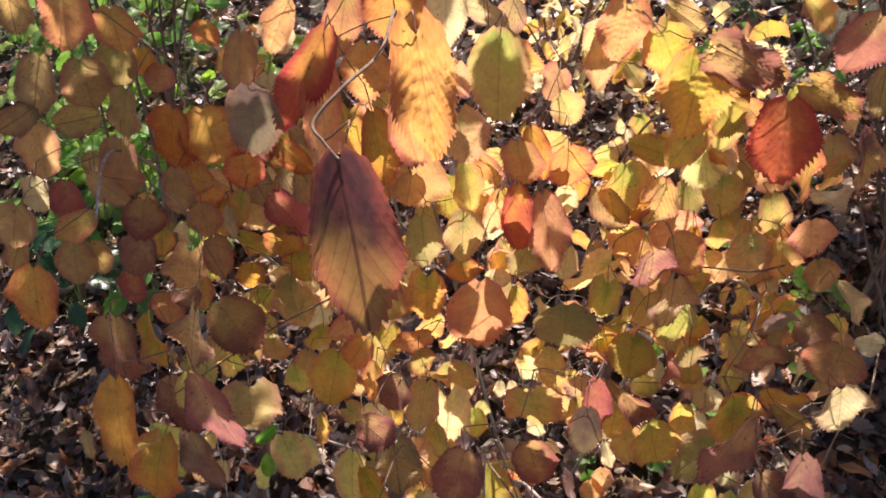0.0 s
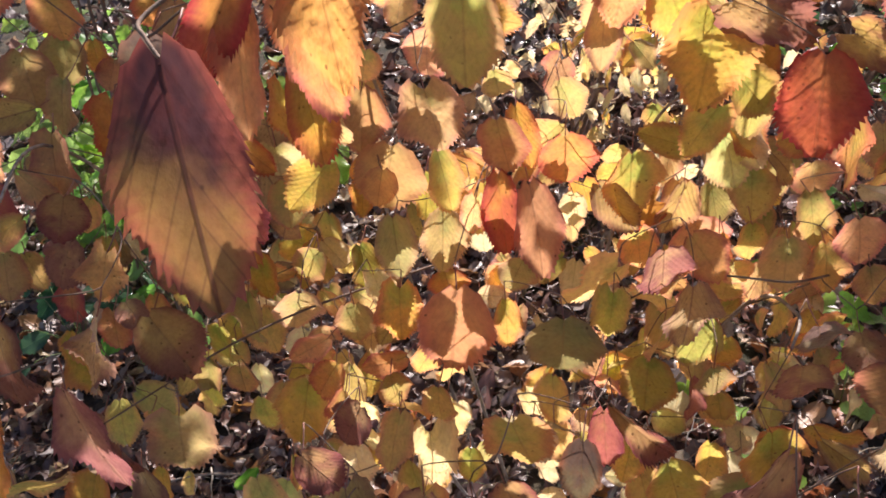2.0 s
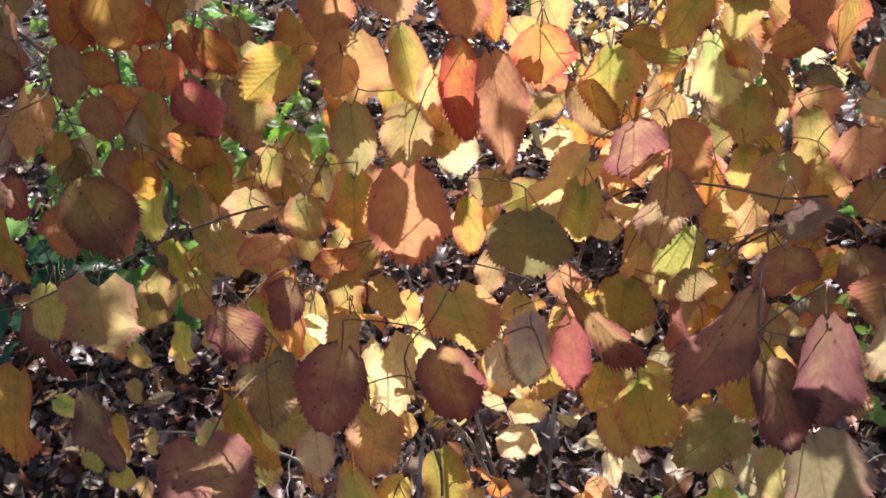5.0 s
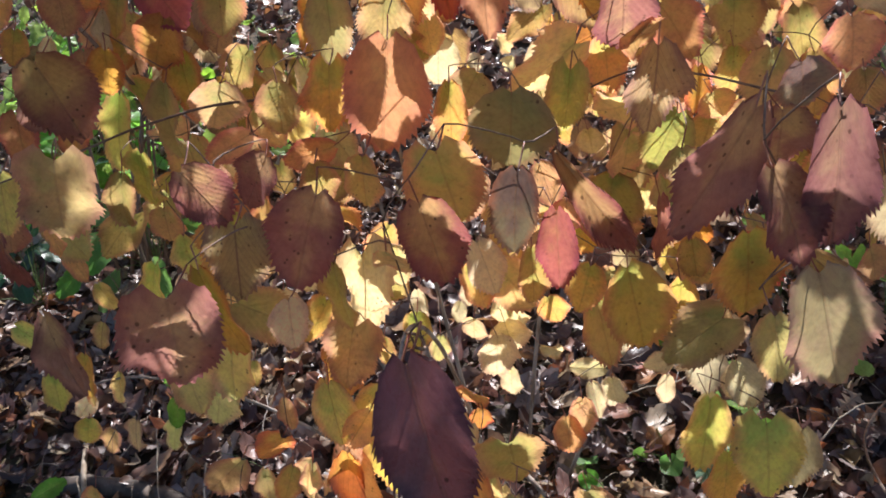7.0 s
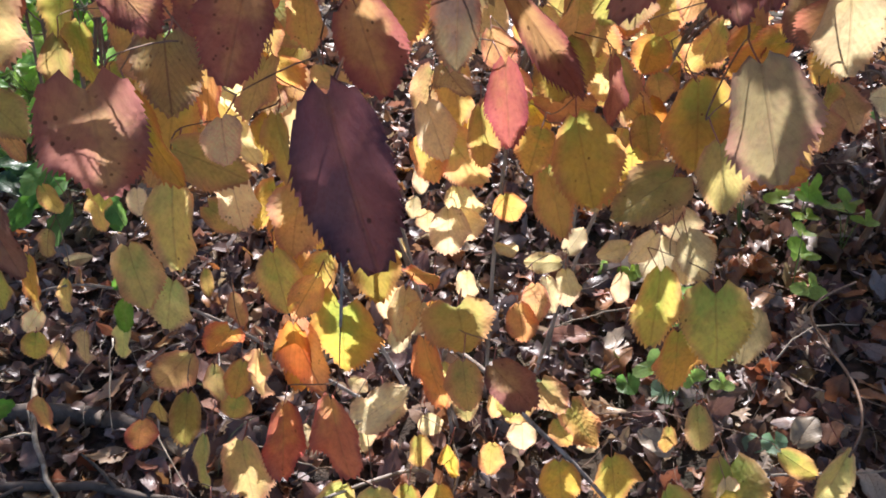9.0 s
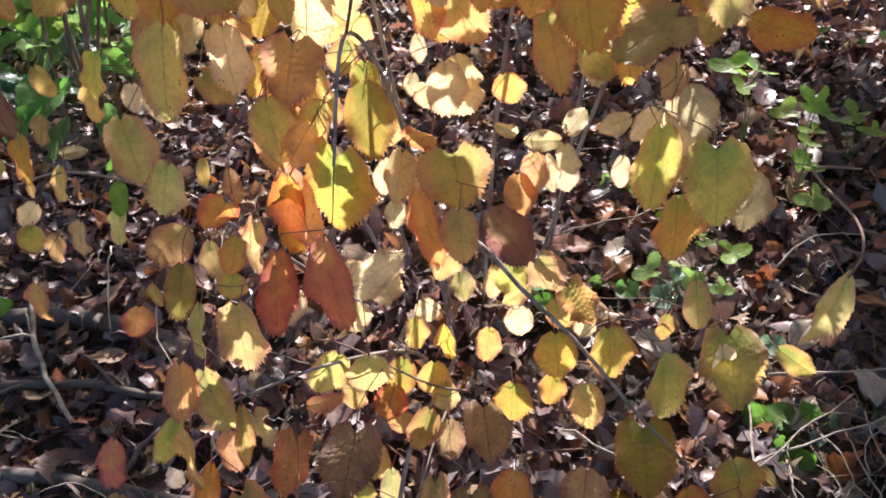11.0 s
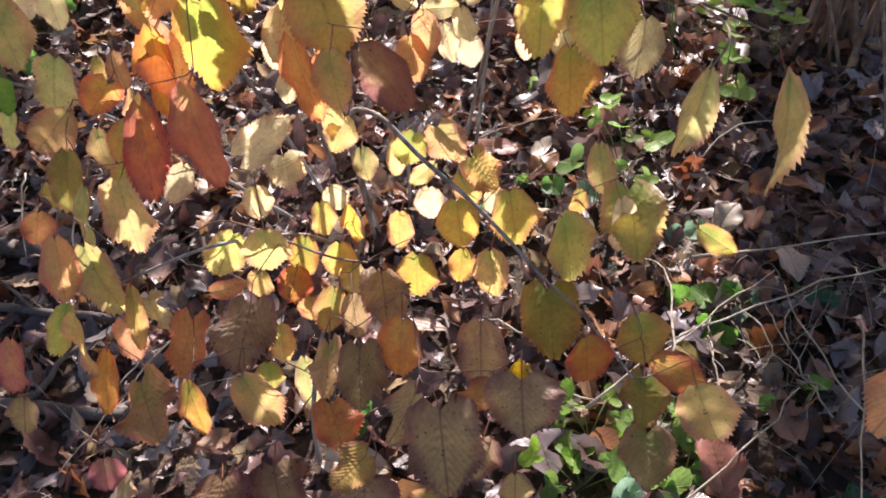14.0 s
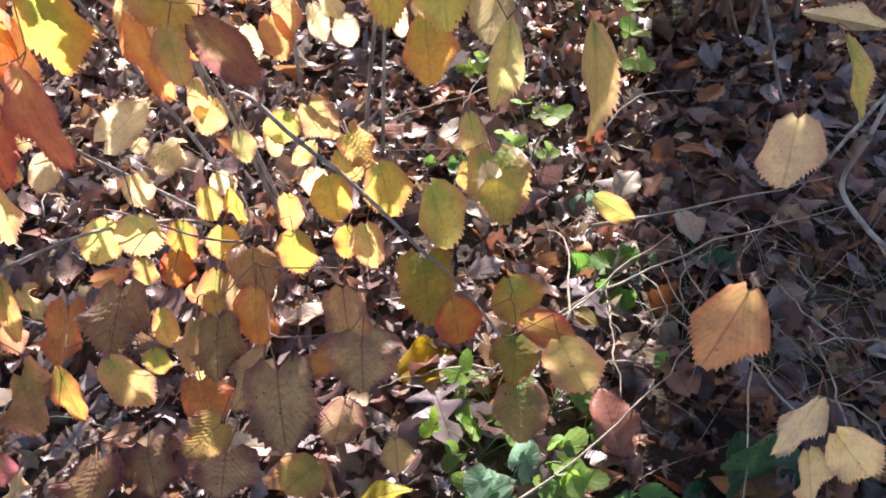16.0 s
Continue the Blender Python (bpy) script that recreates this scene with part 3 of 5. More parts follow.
leaf('olive', 0.177, 0.741, 1.029, 0.174, 0.719, 0.963, 0.074, -27, 'broad')
leaf('tan', 0.142, 0.730, 1.003, 0.175, 0.704, 0.953, 0.045, 18, 'oval')
leaf('amber', 0.262, 0.885, 0.879, 0.265, 0.855, 0.828, 0.054, 3, 'broad')
leaf('olive', 0.311, 0.905, 0.852, 0.316, 0.867, 0.811, 0.051, -8, 'broad')
leaf('olive', 0.304, 0.767, 1.076, 0.299, 0.765, 1.016, 0.041, 8, 'broad')
leaf('amber', 0.276, 0.840, 0.848, 0.284, 0.828, 0.787, 0.080, -8, 'broad')
leaf('olive', 0.382, 0.777, 0.927, 0.396, 0.763, 0.856, 0.049, 2, 'broad')
leaf('amber', 0.480, 0.849, 0.959, 0.481, 0.817, 0.912, 0.051, 14, 'broad')
leaf('dusk', 0.416, 0.682, 1.094, 0.449, 0.673, 1.005, 0.040, -19, 'oval')
leaf('straw', 0.424, 0.756, 0.950, 0.491, 0.751, 0.928, 0.029, 30, 'curled')
leaf('gold', 0.344, 0.724, 0.909, 0.337, 0.694, 0.858, 0.058, 17, 'broad')
leaf('gold', 0.379, 0.710, 0.909, 0.384, 0.690, 0.851, 0.044, 9, 'broad')
leaf('olive', 0.182, 0.635, 0.832, 0.171, 0.601, 0.787, 0.067, 30, 'broad')
leaf('gold', 0.278, 0.678, 0.809, 0.265, 0.669, 0.774, 0.042, 8, 'broad')
leaf('orange', 0.283, 0.705, 0.726, 0.286, 0.694, 0.687, 0.037, -2, 'broad')
leaf('maroon', 0.388, 0.617, 0.869, 0.404, 0.593, 0.824, 0.051, 16, 'broad')
leaf('straw', 0.417, 0.625, 0.912, 0.471, 0.612, 0.843, 0.031, -23, 'oval')
leaf('straw', 0.541, 0.673, 0.723, 0.506, 0.676, 0.729, 0.036, -6, 'broad')
leaf('amber', 0.402, 0.555, 0.884, 0.382, 0.530, 0.849, 0.073, 31, 'broad')
leaf('straw', 0.356, 0.467, 0.932, 0.364, 0.449, 0.874, 0.060, -7, 'broad')
leaf('tan', 0.335, 0.537, 0.805, 0.395, 0.512, 0.755, 0.031, 6, 'curled')
leaf('straw', 0.309, 0.655, 0.498, 0.303, 0.632, 0.469, 0.037, -15, 'broad')
leaf('amber', -0.322, 0.792, 1.127, -0.316, 0.769, 1.060, 0.078, -10, 'broad')
leaf('red', -0.299, 0.899, 1.029, -0.297, 0.876, 0.976, 0.050, 21, 'broad')
leaf('tan', -0.227, 0.863, 1.049, -0.232, 0.863, 1.002, 0.052, 11, 'broad')
leaf('straw', -0.214, 0.823, 1.031, -0.217, 0.819, 0.990, 0.064, -1, 'heart')
leaf('amber', -0.302, 0.816, 1.038, -0.306, 0.803, 0.991, 0.059, -3, 'broad')
leaf('red', -0.255, 0.743, 1.026, -0.219, 0.706, 0.988, 0.054, 16, 'broad')
leaf('sage', -0.209, 0.806, 0.993, -0.208, 0.773, 0.951, 0.053, -7, 'broad')
leaf('amber', -0.368, 0.765, 1.052, -0.331, 0.768, 1.034, 0.041, -29, 'oval')
leaf('gold', -0.421, 0.768, 1.023, -0.446, 0.765, 0.978, 0.034, -20, 'broad')
leaf('amber', -0.091, 0.775, 1.118, -0.102, 0.762, 1.047, 0.054, -18, 'broad')
leaf('gold', -0.017, 0.688, 1.160, -0.008, 0.676, 1.099, 0.065, 9, 'pleated')
leaf('orange', -0.068, 0.751, 1.063, -0.085, 0.727, 1.000, 0.080, 4, 'broad')
leaf('olive', -0.016, 0.705, 1.081, -0.008, 0.697, 1.007, 0.039, -16, 'oval')
leaf('gold', 0.018, 0.648, 1.064, 0.010, 0.636, 1.031, 0.025, -10, 'heart')
leaf('amber', 0.044, 0.664, 1.135, 0.050, 0.647, 1.090, 0.054, 28, 'broad')
leaf('amber', 0.062, 0.701, 1.124, 0.071, 0.662, 1.083, 0.033, 4, 'oval')
leaf('gold', -0.056, 0.662, 1.217, -0.064, 0.654, 1.193, 0.037, 15, 'broad')
leaf('straw', 0.125, 0.825, 0.810, 0.113, 0.808, 0.756, 0.041, 18, 'broad')
leaf('amber', 0.408, 0.847, 0.915, 0.417, 0.836, 0.873, 0.060, 10, 'broad')
leaf('olive', 0.370, 0.861, 0.924, 0.375, 0.833, 0.879, 0.036, 0, 'oval')
leaf('maroon', 0.179, 0.586, 1.034, 0.180, 0.583, 0.985, 0.057, -20, 'broad')
leaf('olive', 0.225, 0.556, 0.906, 0.225, 0.545, 0.878, 0.041, -16, 'broad')
leaf('gold', 0.292, 0.719, 0.747, 0.298, 0.707, 0.718, 0.033, 10, 'broad')
leaf('peach', -0.296, 0.817, 0.775, -0.308, 0.813, 0.726, 0.074, -24, 'broad')
leaf('olive', -0.439, 0.800, 0.933, -0.457, 0.787, 0.884, 0.036, -7, 'oval')
leaf('amber', -0.345, 0.739, 1.024, -0.345, 0.721, 0.983, 0.043, -16, 'broad')
leaf('gold', -0.411, 0.746, 0.984, -0.415, 0.724, 0.957, 0.032, -9, 'broad')
leaf('maroon', -0.295, 0.578, 1.016, -0.264, 0.552, 0.957, 0.062, -25, 'broad')
leaf('amber', -0.281, 0.666, 0.986, -0.294, 0.667, 0.941, 0.038, -12, 'broad')
leaf('amber', -0.239, 0.717, 0.993, -0.267, 0.715, 0.943, 0.054, -10, 'broad')
leaf('tan', -0.216, 0.795, 0.950, -0.228, 0.789, 0.925, 0.049, 19, 'broad')
leaf('olive', -0.168, 0.726, 0.951, -0.201, 0.726, 0.916, 0.043, 0, 'broad')
leaf('olive', -0.118, 0.633, 0.955, -0.123, 0.626, 0.907, 0.046, 2, 'broad')
leaf('gold', -0.184, 0.669, 0.943, -0.197, 0.655, 0.903, 0.056, -30, 'broad')
leaf('olive', -0.243, 0.679, 0.943, -0.260, 0.667, 0.862, 0.047, 26, 'oval')
leaf('lime', -0.418, 0.910, 0.830, -0.451, 0.884, 0.727, 0.047, 0, 'oval')
leaf('amber', -0.417, 0.699, 0.913, -0.435, 0.697, 0.850, 0.051, -2, 'broad')
leaf('olive', -0.261, 0.496, 0.969, -0.274, 0.480, 0.904, 0.073, -4, 'pleated')
leaf('lime', -0.354, 0.554, 0.927, -0.364, 0.538, 0.872, 0.037, -19, 'broad')
leaf('amber', -0.422, 0.621, 0.837, -0.430, 0.611, 0.801, 0.038, -26, 'broad')
leaf('amber', -0.158, 0.637, 0.904, -0.202, 0.625, 0.886, 0.032, -3, 'oval')
leaf('lime', -0.322, 0.733, 0.838, -0.345, 0.743, 0.760, 0.052, 20, 'broad')
leaf('olive', -0.315, 0.669, 0.852, -0.347, 0.674, 0.770, 0.037, -6, 'oval')
leaf('maroon', -0.134, 0.433, 0.988, -0.108, 0.422, 0.952, 0.039, -21, 'broad')
leaf('maroon', -0.100, 0.504, 0.954, -0.122, 0.492, 0.919, 0.047, 29, 'broad')
leaf('amber', -0.072, 0.603, 0.904, -0.119, 0.595, 0.895, 0.031, -5, 'oval')
leaf('olive', -0.088, 0.585, 0.898, -0.087, 0.583, 0.851, 0.038, -19, 'broad')
leaf('olive', -0.034, 0.541, 0.927, -0.039, 0.535, 0.881, 0.038, 18, 'broad')
leaf('maroon', -0.033, 0.388, 0.992, -0.052, 0.359, 0.943, 0.053, 11, 'broad')
leaf('gold', -0.231, 0.740, 0.758, -0.226, 0.737, 0.737, 0.031, 30, 'broad')
leaf('gold', -0.383, 0.622, 0.822, -0.379, 0.608, 0.796, 0.041, 35, 'broad')
leaf('gold', -0.317, 0.729, 0.768, -0.319, 0.717, 0.728, 0.046, 5, 'broad')
leaf('tan', -0.107, 0.427, 0.946, -0.104, 0.393, 0.908, 0.046, -14, 'pleated')
leaf('lime', -0.281, 0.681, 0.760, -0.282, 0.671, 0.703, 0.038, 0, 'oval')
leaf('gold', -0.143, 0.425, 0.910, -0.122, 0.396, 0.845, 0.029, 8, 'oval')
leaf('lime', -0.468, 0.917, 0.543, -0.491, 0.898, 0.480, 0.059, 27, 'broad')
leaf('amber', -0.428, 0.693, 0.746, -0.411, 0.671, 0.712, 0.026, -5, 'oval')
leaf('maroon', -0.125, 0.342, 0.954, -0.133, 0.335, 0.880, 0.065, -26, 'heart')
leaf('lime', -0.526, 0.673, 0.646, -0.477, 0.660, 0.608, 0.042, 10, 'broad')
leaf('lime', -0.539, 0.701, 0.533, -0.535, 0.673, 0.491, 0.042, 4, 'broad')
leaf('gold', -0.533, 0.765, 0.505, -0.543, 0.738, 0.441, 0.037, 12, 'oval')
leaf('gold', -0.176, 0.588, 0.476, -0.199, 0.579, 0.409, 0.050, 35, 'broad')
leaf('straw', -0.174, 0.647, 0.702, -0.176, 0.635, 0.627, 0.055, 9, 'broad')
leaf('olive', -0.074, 0.526, 0.829, -0.072, 0.503, 0.769, 0.036, 34, 'oval')
leaf('straw', -0.063, 0.589, 0.792, -0.067, 0.572, 0.702, 0.056, 5, 'pleated')
leaf('straw', -0.050, 0.665, 0.740, -0.038, 0.645, 0.703, 0.038, -12, 'broad')
leaf('straw', -0.054, 0.820, 0.547, -0.054, 0.819, 0.483, 0.028, 7, 'oval')
leaf('gold', -0.090, 0.561, 0.715, -0.113, 0.538, 0.666, 0.035, 12, 'heart')
leaf('gold', -0.089, 0.631, 0.648, -0.089, 0.622, 0.603, 0.040, -15, 'pleated')
leaf('gold', -0.078, 0.672, 0.599, -0.074, 0.657, 0.566, 0.022, -20, 'oval')
leaf('plum', 0.035, 0.236, 0.997, 0.050, 0.189, 0.935, 0.046, 2, 'oval')
leaf('plum', 0.026, 0.237, 0.981, 0.037, 0.200, 0.935, 0.020, -18, 'oval')
leaf('gold', -0.078, 0.556, 0.726, -0.088, 0.513, 0.686, 0.059, 4, 'pleated')
leaf('lime', -0.104, 0.514, 0.690, -0.091, 0.473, 0.650, 0.043, -8, 'broad')
leaf('gold', -0.052, 0.515, 0.683, -0.080, 0.498, 0.648, 0.038, 10, 'broad')
leaf('peach', -0.063, 0.494, 0.673, -0.089, 0.477, 0.639, 0.033, -6, 'broad')
leaf('straw', -0.073, 0.398, 0.900, -0.068, 0.371, 0.881, 0.032, 6, 'broad')
leaf('peach', -0.100, 0.503, 0.616, -0.074, 0.443, 0.570, 0.049, 12, 'oval')
leaf('straw', 0.010, 0.567, 0.588, 0.004, 0.519, 0.560, 0.037, -20, 'broad')
leaf('straw', 0.027, 0.551, 0.582, 0.010, 0.537, 0.550, 0.032, 14, 'broad')
leaf('straw', -0.047, 0.484, 0.473, 0.006, 0.500, 0.503, 0.041, 8, 'pleated')
leaf('amber', 0.030, 0.651, 0.490, 0.027, 0.644, 0.458, 0.032, -4, 'broad')
leaf('gold', 0.043, 0.550, 0.489, 0.040, 0.540, 0.443, 0.024, -14, 'oval')
leaf('straw', 0.025, 0.707, 0.651, 0.026, 0.696, 0.621, 0.020, -3, 'oval')
leaf('straw', 0.009, 0.767, 0.568, 0.006, 0.749, 0.548, 0.021, 1, 'oval')
leaf('straw', 0.067, 0.709, 0.620, 0.081, 0.693, 0.578, 0.045, 24, 'broad')
leaf('straw', 0.062, 0.578, 0.684, 0.058, 0.581, 0.619, 0.045, -4, 'broad')
leaf('straw', 0.069, 0.789, 0.418, 0.066, 0.779, 0.371, 0.035, 21, 'broad')
leaf('straw', 0.050, 0.587, 0.799, 0.065, 0.571, 0.747, 0.041, -11, 'broad')
leaf('olive', 0.035, 0.461, 0.974, 0.047, 0.455, 0.914, 0.061, 12, 'heart')
leaf('maroon', 0.026, 0.408, 0.968, 0.039, 0.392, 0.911, 0.048, 5, 'broad')
leaf('moss', 0.090, 0.595, 0.948, 0.084, 0.585, 0.879, 0.078, 3, 'broad')
leaf('grey', 0.090, 0.445, 0.963, 0.083, 0.418, 0.915, 0.037, 13, 'oval')
leaf('amber', 0.114, 0.671, 0.830, 0.129, 0.650, 0.788, 0.034, -3, 'broad')
leaf('olive', 0.057, 0.733, 0.904, 0.038, 0.716, 0.876, 0.051, -15, 'broad')
leaf('gold', 0.035, 0.635, 0.941, 0.033, 0.621, 0.879, 0.033, -3, 'oval')
leaf('straw', 0.014, 0.817, 0.909, 0.010, 0.799, 0.864, 0.053, 3, 'broad')
leaf('red', 0.123, 0.559, 0.849, 0.123, 0.535, 0.775, 0.038, 10, 'oval')
leaf('gold', 0.100, 0.567, 0.803, 0.102, 0.549, 0.747, 0.032, -6, 'oval')
leaf('maroon', 0.121, 0.488, 0.948, 0.186, 0.481, 0.841, 0.029, 17, 'long')
leaf('lime', 0.205, 0.730, 0.783, 0.218, 0.726, 0.744, 0.050, 10, 'broad')
leaf('straw', 0.173, 0.770, 0.809, 0.179, 0.767, 0.778, 0.033, 15, 'broad')
leaf('lime', 0.141, 0.621, 0.952, 0.135, 0.611, 0.897, 0.040, 6, 'pleated')
leaf('gold', 0.186, 0.745, 0.918, 0.192, 0.739, 0.864, 0.046, 1, 'pleated')
leaf('straw', 0.132, 0.906, 0.858, 0.127, 0.904, 0.803, 0.042, 8, 'broad')
leaf('tan', 0.208, 0.591, 0.981, 0.206, 0.580, 0.906, 0.056, -18, 'broad')
leaf('lime', 0.235, 0.621, 0.903, 0.210, 0.603, 0.858, 0.048, 4, 'broad')
leaf('olive', 0.328, 0.818, 0.937, 0.326, 0.784, 0.886, 0.060, -9, 'broad')
leaf('olive', 0.322, 0.772, 0.892, 0.322, 0.769, 0.839, 0.039, 0, 'broad')
leaf('grey', 0.296, 0.525, 0.989, 0.308, 0.532, 0.946, 0.046, 4, 'broad')
leaf('amber', 0.405, 0.706, 0.943, 0.407, 0.684, 0.900, 0.060, -4, 'broad')
leaf('gold', 0.412, 0.675, 0.904, 0.415, 0.650, 0.873, 0.047, -7, 'broad')
leaf('gold', 0.299, 0.753, 0.852, 0.311, 0.743, 0.829, 0.043, 17, 'broad')
leaf('amber', 0.292, 0.791, 0.864, 0.291, 0.768, 0.821, 0.033, -22, 'oval')
leaf('olive', 0.313, 0.792, 0.803, 0.301, 0.778, 0.765, 0.052, 13, 'broad')
leaf('maroon', 0.217, 0.372, 1.039, 0.176, 0.342, 0.975, 0.040, -6, 'oval')
leaf('maroon', 0.281, 0.505, 0.963, 0.287, 0.512, 0.908, 0.054, 4, 'broad')
leaf('maroon', 0.214, 0.326, 1.029, 0.231, 0.298, 0.990, 0.037, -16, 'oval')
leaf('maroon', 0.238, 0.322, 1.063, 0.245, 0.304, 0.988, 0.034, 12, 'oval')
leaf('olive', 0.179, 0.515, 0.817, 0.199, 0.507, 0.722, 0.062, -2, 'broad')
leaf('olive', 0.158, 0.577, 0.743, 0.178, 0.544, 0.663, 0.045, -10, 'oval')
leaf('gold', 0.245, 0.590, 0.734, 0.248, 0.583, 0.639, 0.043, -1, 'oval')
leaf('olive', 0.280, 0.529, 0.835, 0.286, 0.513, 0.756, 0.068, -7, 'broad')
leaf('olive', 0.267, 0.415, 0.847, 0.268, 0.390, 0.804, 0.036, 14, 'broad')
leaf('sage', 0.260, 0.351, 0.940, 0.275, 0.323, 0.874, 0.059, -3, 'broad')
leaf('straw', 0.339, 0.735, 0.550, 0.353, 0.716, 0.509, 0.048, 14, 'broad')
leaf('straw', 0.315, 0.718, 0.519, 0.317, 0.688, 0.458, 0.055, 13, 'broad')
leaf('straw', 0.321, 0.622, 0.586, 0.326, 0.615, 0.528, 0.035, -4, 'broad')
leaf('straw', 0.203, 0.739, 0.441, 0.205, 0.722, 0.404, 0.037, 1, 'broad')
leaf('straw', 0.267, 0.667, 0.553, 0.231, 0.663, 0.540, 0.027, -2, 'broad')
leaf('red', 0.224, 0.614, 0.819, 0.230, 0.601, 0.747, 0.023, -20, 'oval')
leaf('amber', 0.421, 0.600, 0.755, 0.437, 0.598, 0.713, 0.038, -5, 'broad')
leaf('gold', 0.271, 0.664, 0.728, 0.279, 0.655, 0.680, 0.039, 20, 'broad')
leaf('olive', 0.445, 0.648, 0.766, 0.449, 0.640, 0.722, 0.033, -34, 'broad')
leaf('gold', -0.536, 0.866, 0.553, -0.520, 0.851, 0.513, 0.032, -4, 'oval')
leaf('gold', -0.506, 0.936, 0.485, -0.516, 0.919, 0.423, 0.037, 12, 'oval')
leaf('straw', -0.504, 1.059, 0.411, -0.505, 1.033, 0.373, 0.040, -4, 'oval')
leaf('straw', -0.452, 1.034, 0.426, -0.457, 1.017, 0.354, 0.046, -10, 'oval')
leaf('gold', -0.323, 0.847, 0.548, -0.340, 0.845, 0.496, 0.032, -13, 'oval')
leaf('tan', -0.563, 0.874, 0.468, -0.579, 0.857, 0.427, 0.034, 6, 'oval')
leaf('gold', -0.547, 0.779, 0.460, -0.562, 0.758, 0.404, 0.027, 28, 'oval')
leaf('straw', -0.594, 0.923, 0.366, -0.557, 0.930, 0.369, 0.023, 0, 'curled')
leaf('gold', -0.532, 0.815, 0.417, -0.550, 0.797, 0.360, 0.025, 1, 'oval')
leaf('herb', -0.430, 0.762, 0.445, -0.394, 0.781, 0.460, 0.023, 6, 'oval')
leaf('herb', -0.408, 0.738, 0.439, -0.416, 0.716, 0.397, 0.029, -2, 'oval')
leaf('ember', -0.478, 0.762, 0.377, -0.453, 0.754, 0.354, 0.013, -6, 'curled')
leaf('lime', -0.346, 0.765, 0.447, -0.370, 0.738, 0.378, 0.077, 15, 'broad')
leaf('amber', -0.272, 0.601, 0.469, -0.321, 0.584, 0.426, 0.054, -18, 'broad')
leaf('gold', -0.331, 0.846, 0.398, -0.335, 0.831, 0.354, 0.022, -12, 'oval')
leaf('amber', -0.224, 0.673, 0.499, -0.218, 0.651, 0.461, 0.026, 0, 'oval')
leaf('amber', -0.216, 0.613, 0.494, -0.251, 0.608, 0.455, 0.048, -33, 'heart')
leaf('gold', -0.160, 0.542, 0.519, -0.174, 0.537, 0.476, 0.028, 9, 'heart')
leaf('gold', -0.211, 0.606, 0.445, -0.229, 0.585, 0.401, 0.038, -7, 'broad')
leaf('olive', -0.252, 0.613, 0.433, -0.251, 0.588, 0.391, 0.032, 2, 'oval')
leaf('olive', -0.235, 0.611, 0.379, -0.246, 0.594, 0.351, 0.044, -2, 'broad')
leaf('gold', -0.123, 0.560, 0.650, -0.115, 0.531, 0.594, 0.037, -8, 'oval')
leaf('orange', -0.098, 0.580, 0.640, -0.113, 0.582, 0.592, 0.032, -25, 'oval')
leaf('orange', -0.119, 0.617, 0.654, -0.113, 0.587, 0.622, 0.043, 19, 'broad')
leaf('olive', -0.039, 0.476, 0.650, -0.055, 0.477, 0.553, 0.076, 11, 'heart')
leaf('orange', -0.093, 0.484, 0.622, -0.104, 0.476, 0.521, 0.042, 9, 'oval')
leaf('red', -0.095, 0.406, 0.595, -0.110, 0.386, 0.497, 0.041, -23, 'oval')
leaf('red', -0.045, 0.392, 0.618, -0.042, 0.362, 0.527, 0.045, 12, 'oval')
leaf('straw', -0.114, 0.489, 0.464, -0.134, 0.470, 0.428, 0.032, -14, 'broad')
leaf('olive', -0.178, 0.469, 0.465, -0.179, 0.438, 0.388, 0.062, 9, 'broad')
leaf('olive', -0.268, 0.557, 0.445, -0.285, 0.526, 0.379, 0.041, -9, 'oval')
leaf('tan', -0.360, 0.636, 0.340, -0.370, 0.632, 0.297, 0.028, 13, 'oval')
leaf('lime', -0.236, 0.502, 0.434, -0.245, 0.462, 0.384, 0.021, 22, 'oval')
leaf('olive', -0.647, 0.844, 0.282, -0.660, 0.826, 0.238, 0.048, -16, 'broad')
leaf('tan', -0.597, 0.822, 0.279, -0.614, 0.811, 0.230, 0.041, 8, 'broad')
leaf('tan', -0.537, 0.805, 0.317, -0.552, 0.786, 0.265, 0.043, 22, 'broad')
leaf('amber', -0.580, 0.705, 0.280, -0.593, 0.687, 0.216, 0.056, 24, 'oval')
leaf('amber', -0.415, 0.664, 0.269, -0.427, 0.641, 0.229, 0.048, -36, 'broad')
leaf('straw', -0.636, 0.864, 0.312, -0.673, 0.854, 0.275, 0.037, -10, 'broad')
leaf('amber', -0.217, 0.384, 0.469, -0.225, 0.356, 0.403, 0.038, -25, 'oval')
leaf('olive', -0.202, 0.396, 0.444, -0.194, 0.374, 0.350, 0.045, -5, 'oval')
leaf('lime', -0.261, 0.406, 0.353, -0.298, 0.382, 0.286, 0.031, -6, 'oval')
leaf('gold', -0.233, 0.369, 0.373, -0.241, 0.343, 0.296, 0.036, 35, 'oval')
leaf('orange', -0.225, 0.371, 0.308, -0.243, 0.332, 0.238, 0.029, -9, 'oval')
leaf('orange', -0.210, 0.405, 0.322, -0.204, 0.381, 0.277, 0.039, 1, 'broad')
leaf('gold', -0.177, 0.394, 0.382, -0.177, 0.357, 0.320, 0.022, -24, 'oval')
leaf('straw', -0.175, 0.411, 0.347, -0.151, 0.374, 0.337, 0.026, 5, 'pleated')
leaf('orange', -0.126, 0.389, 0.333, -0.136, 0.330, 0.311, 0.047, 8, 'pleated')
leaf('gold', -0.194, 0.352, 0.275, -0.168, 0.286, 0.259, 0.075, 2, 'pleated')
leaf('red', -0.377, 0.438, 0.264, -0.402, 0.410, 0.185, 0.039, -6, 'oval')
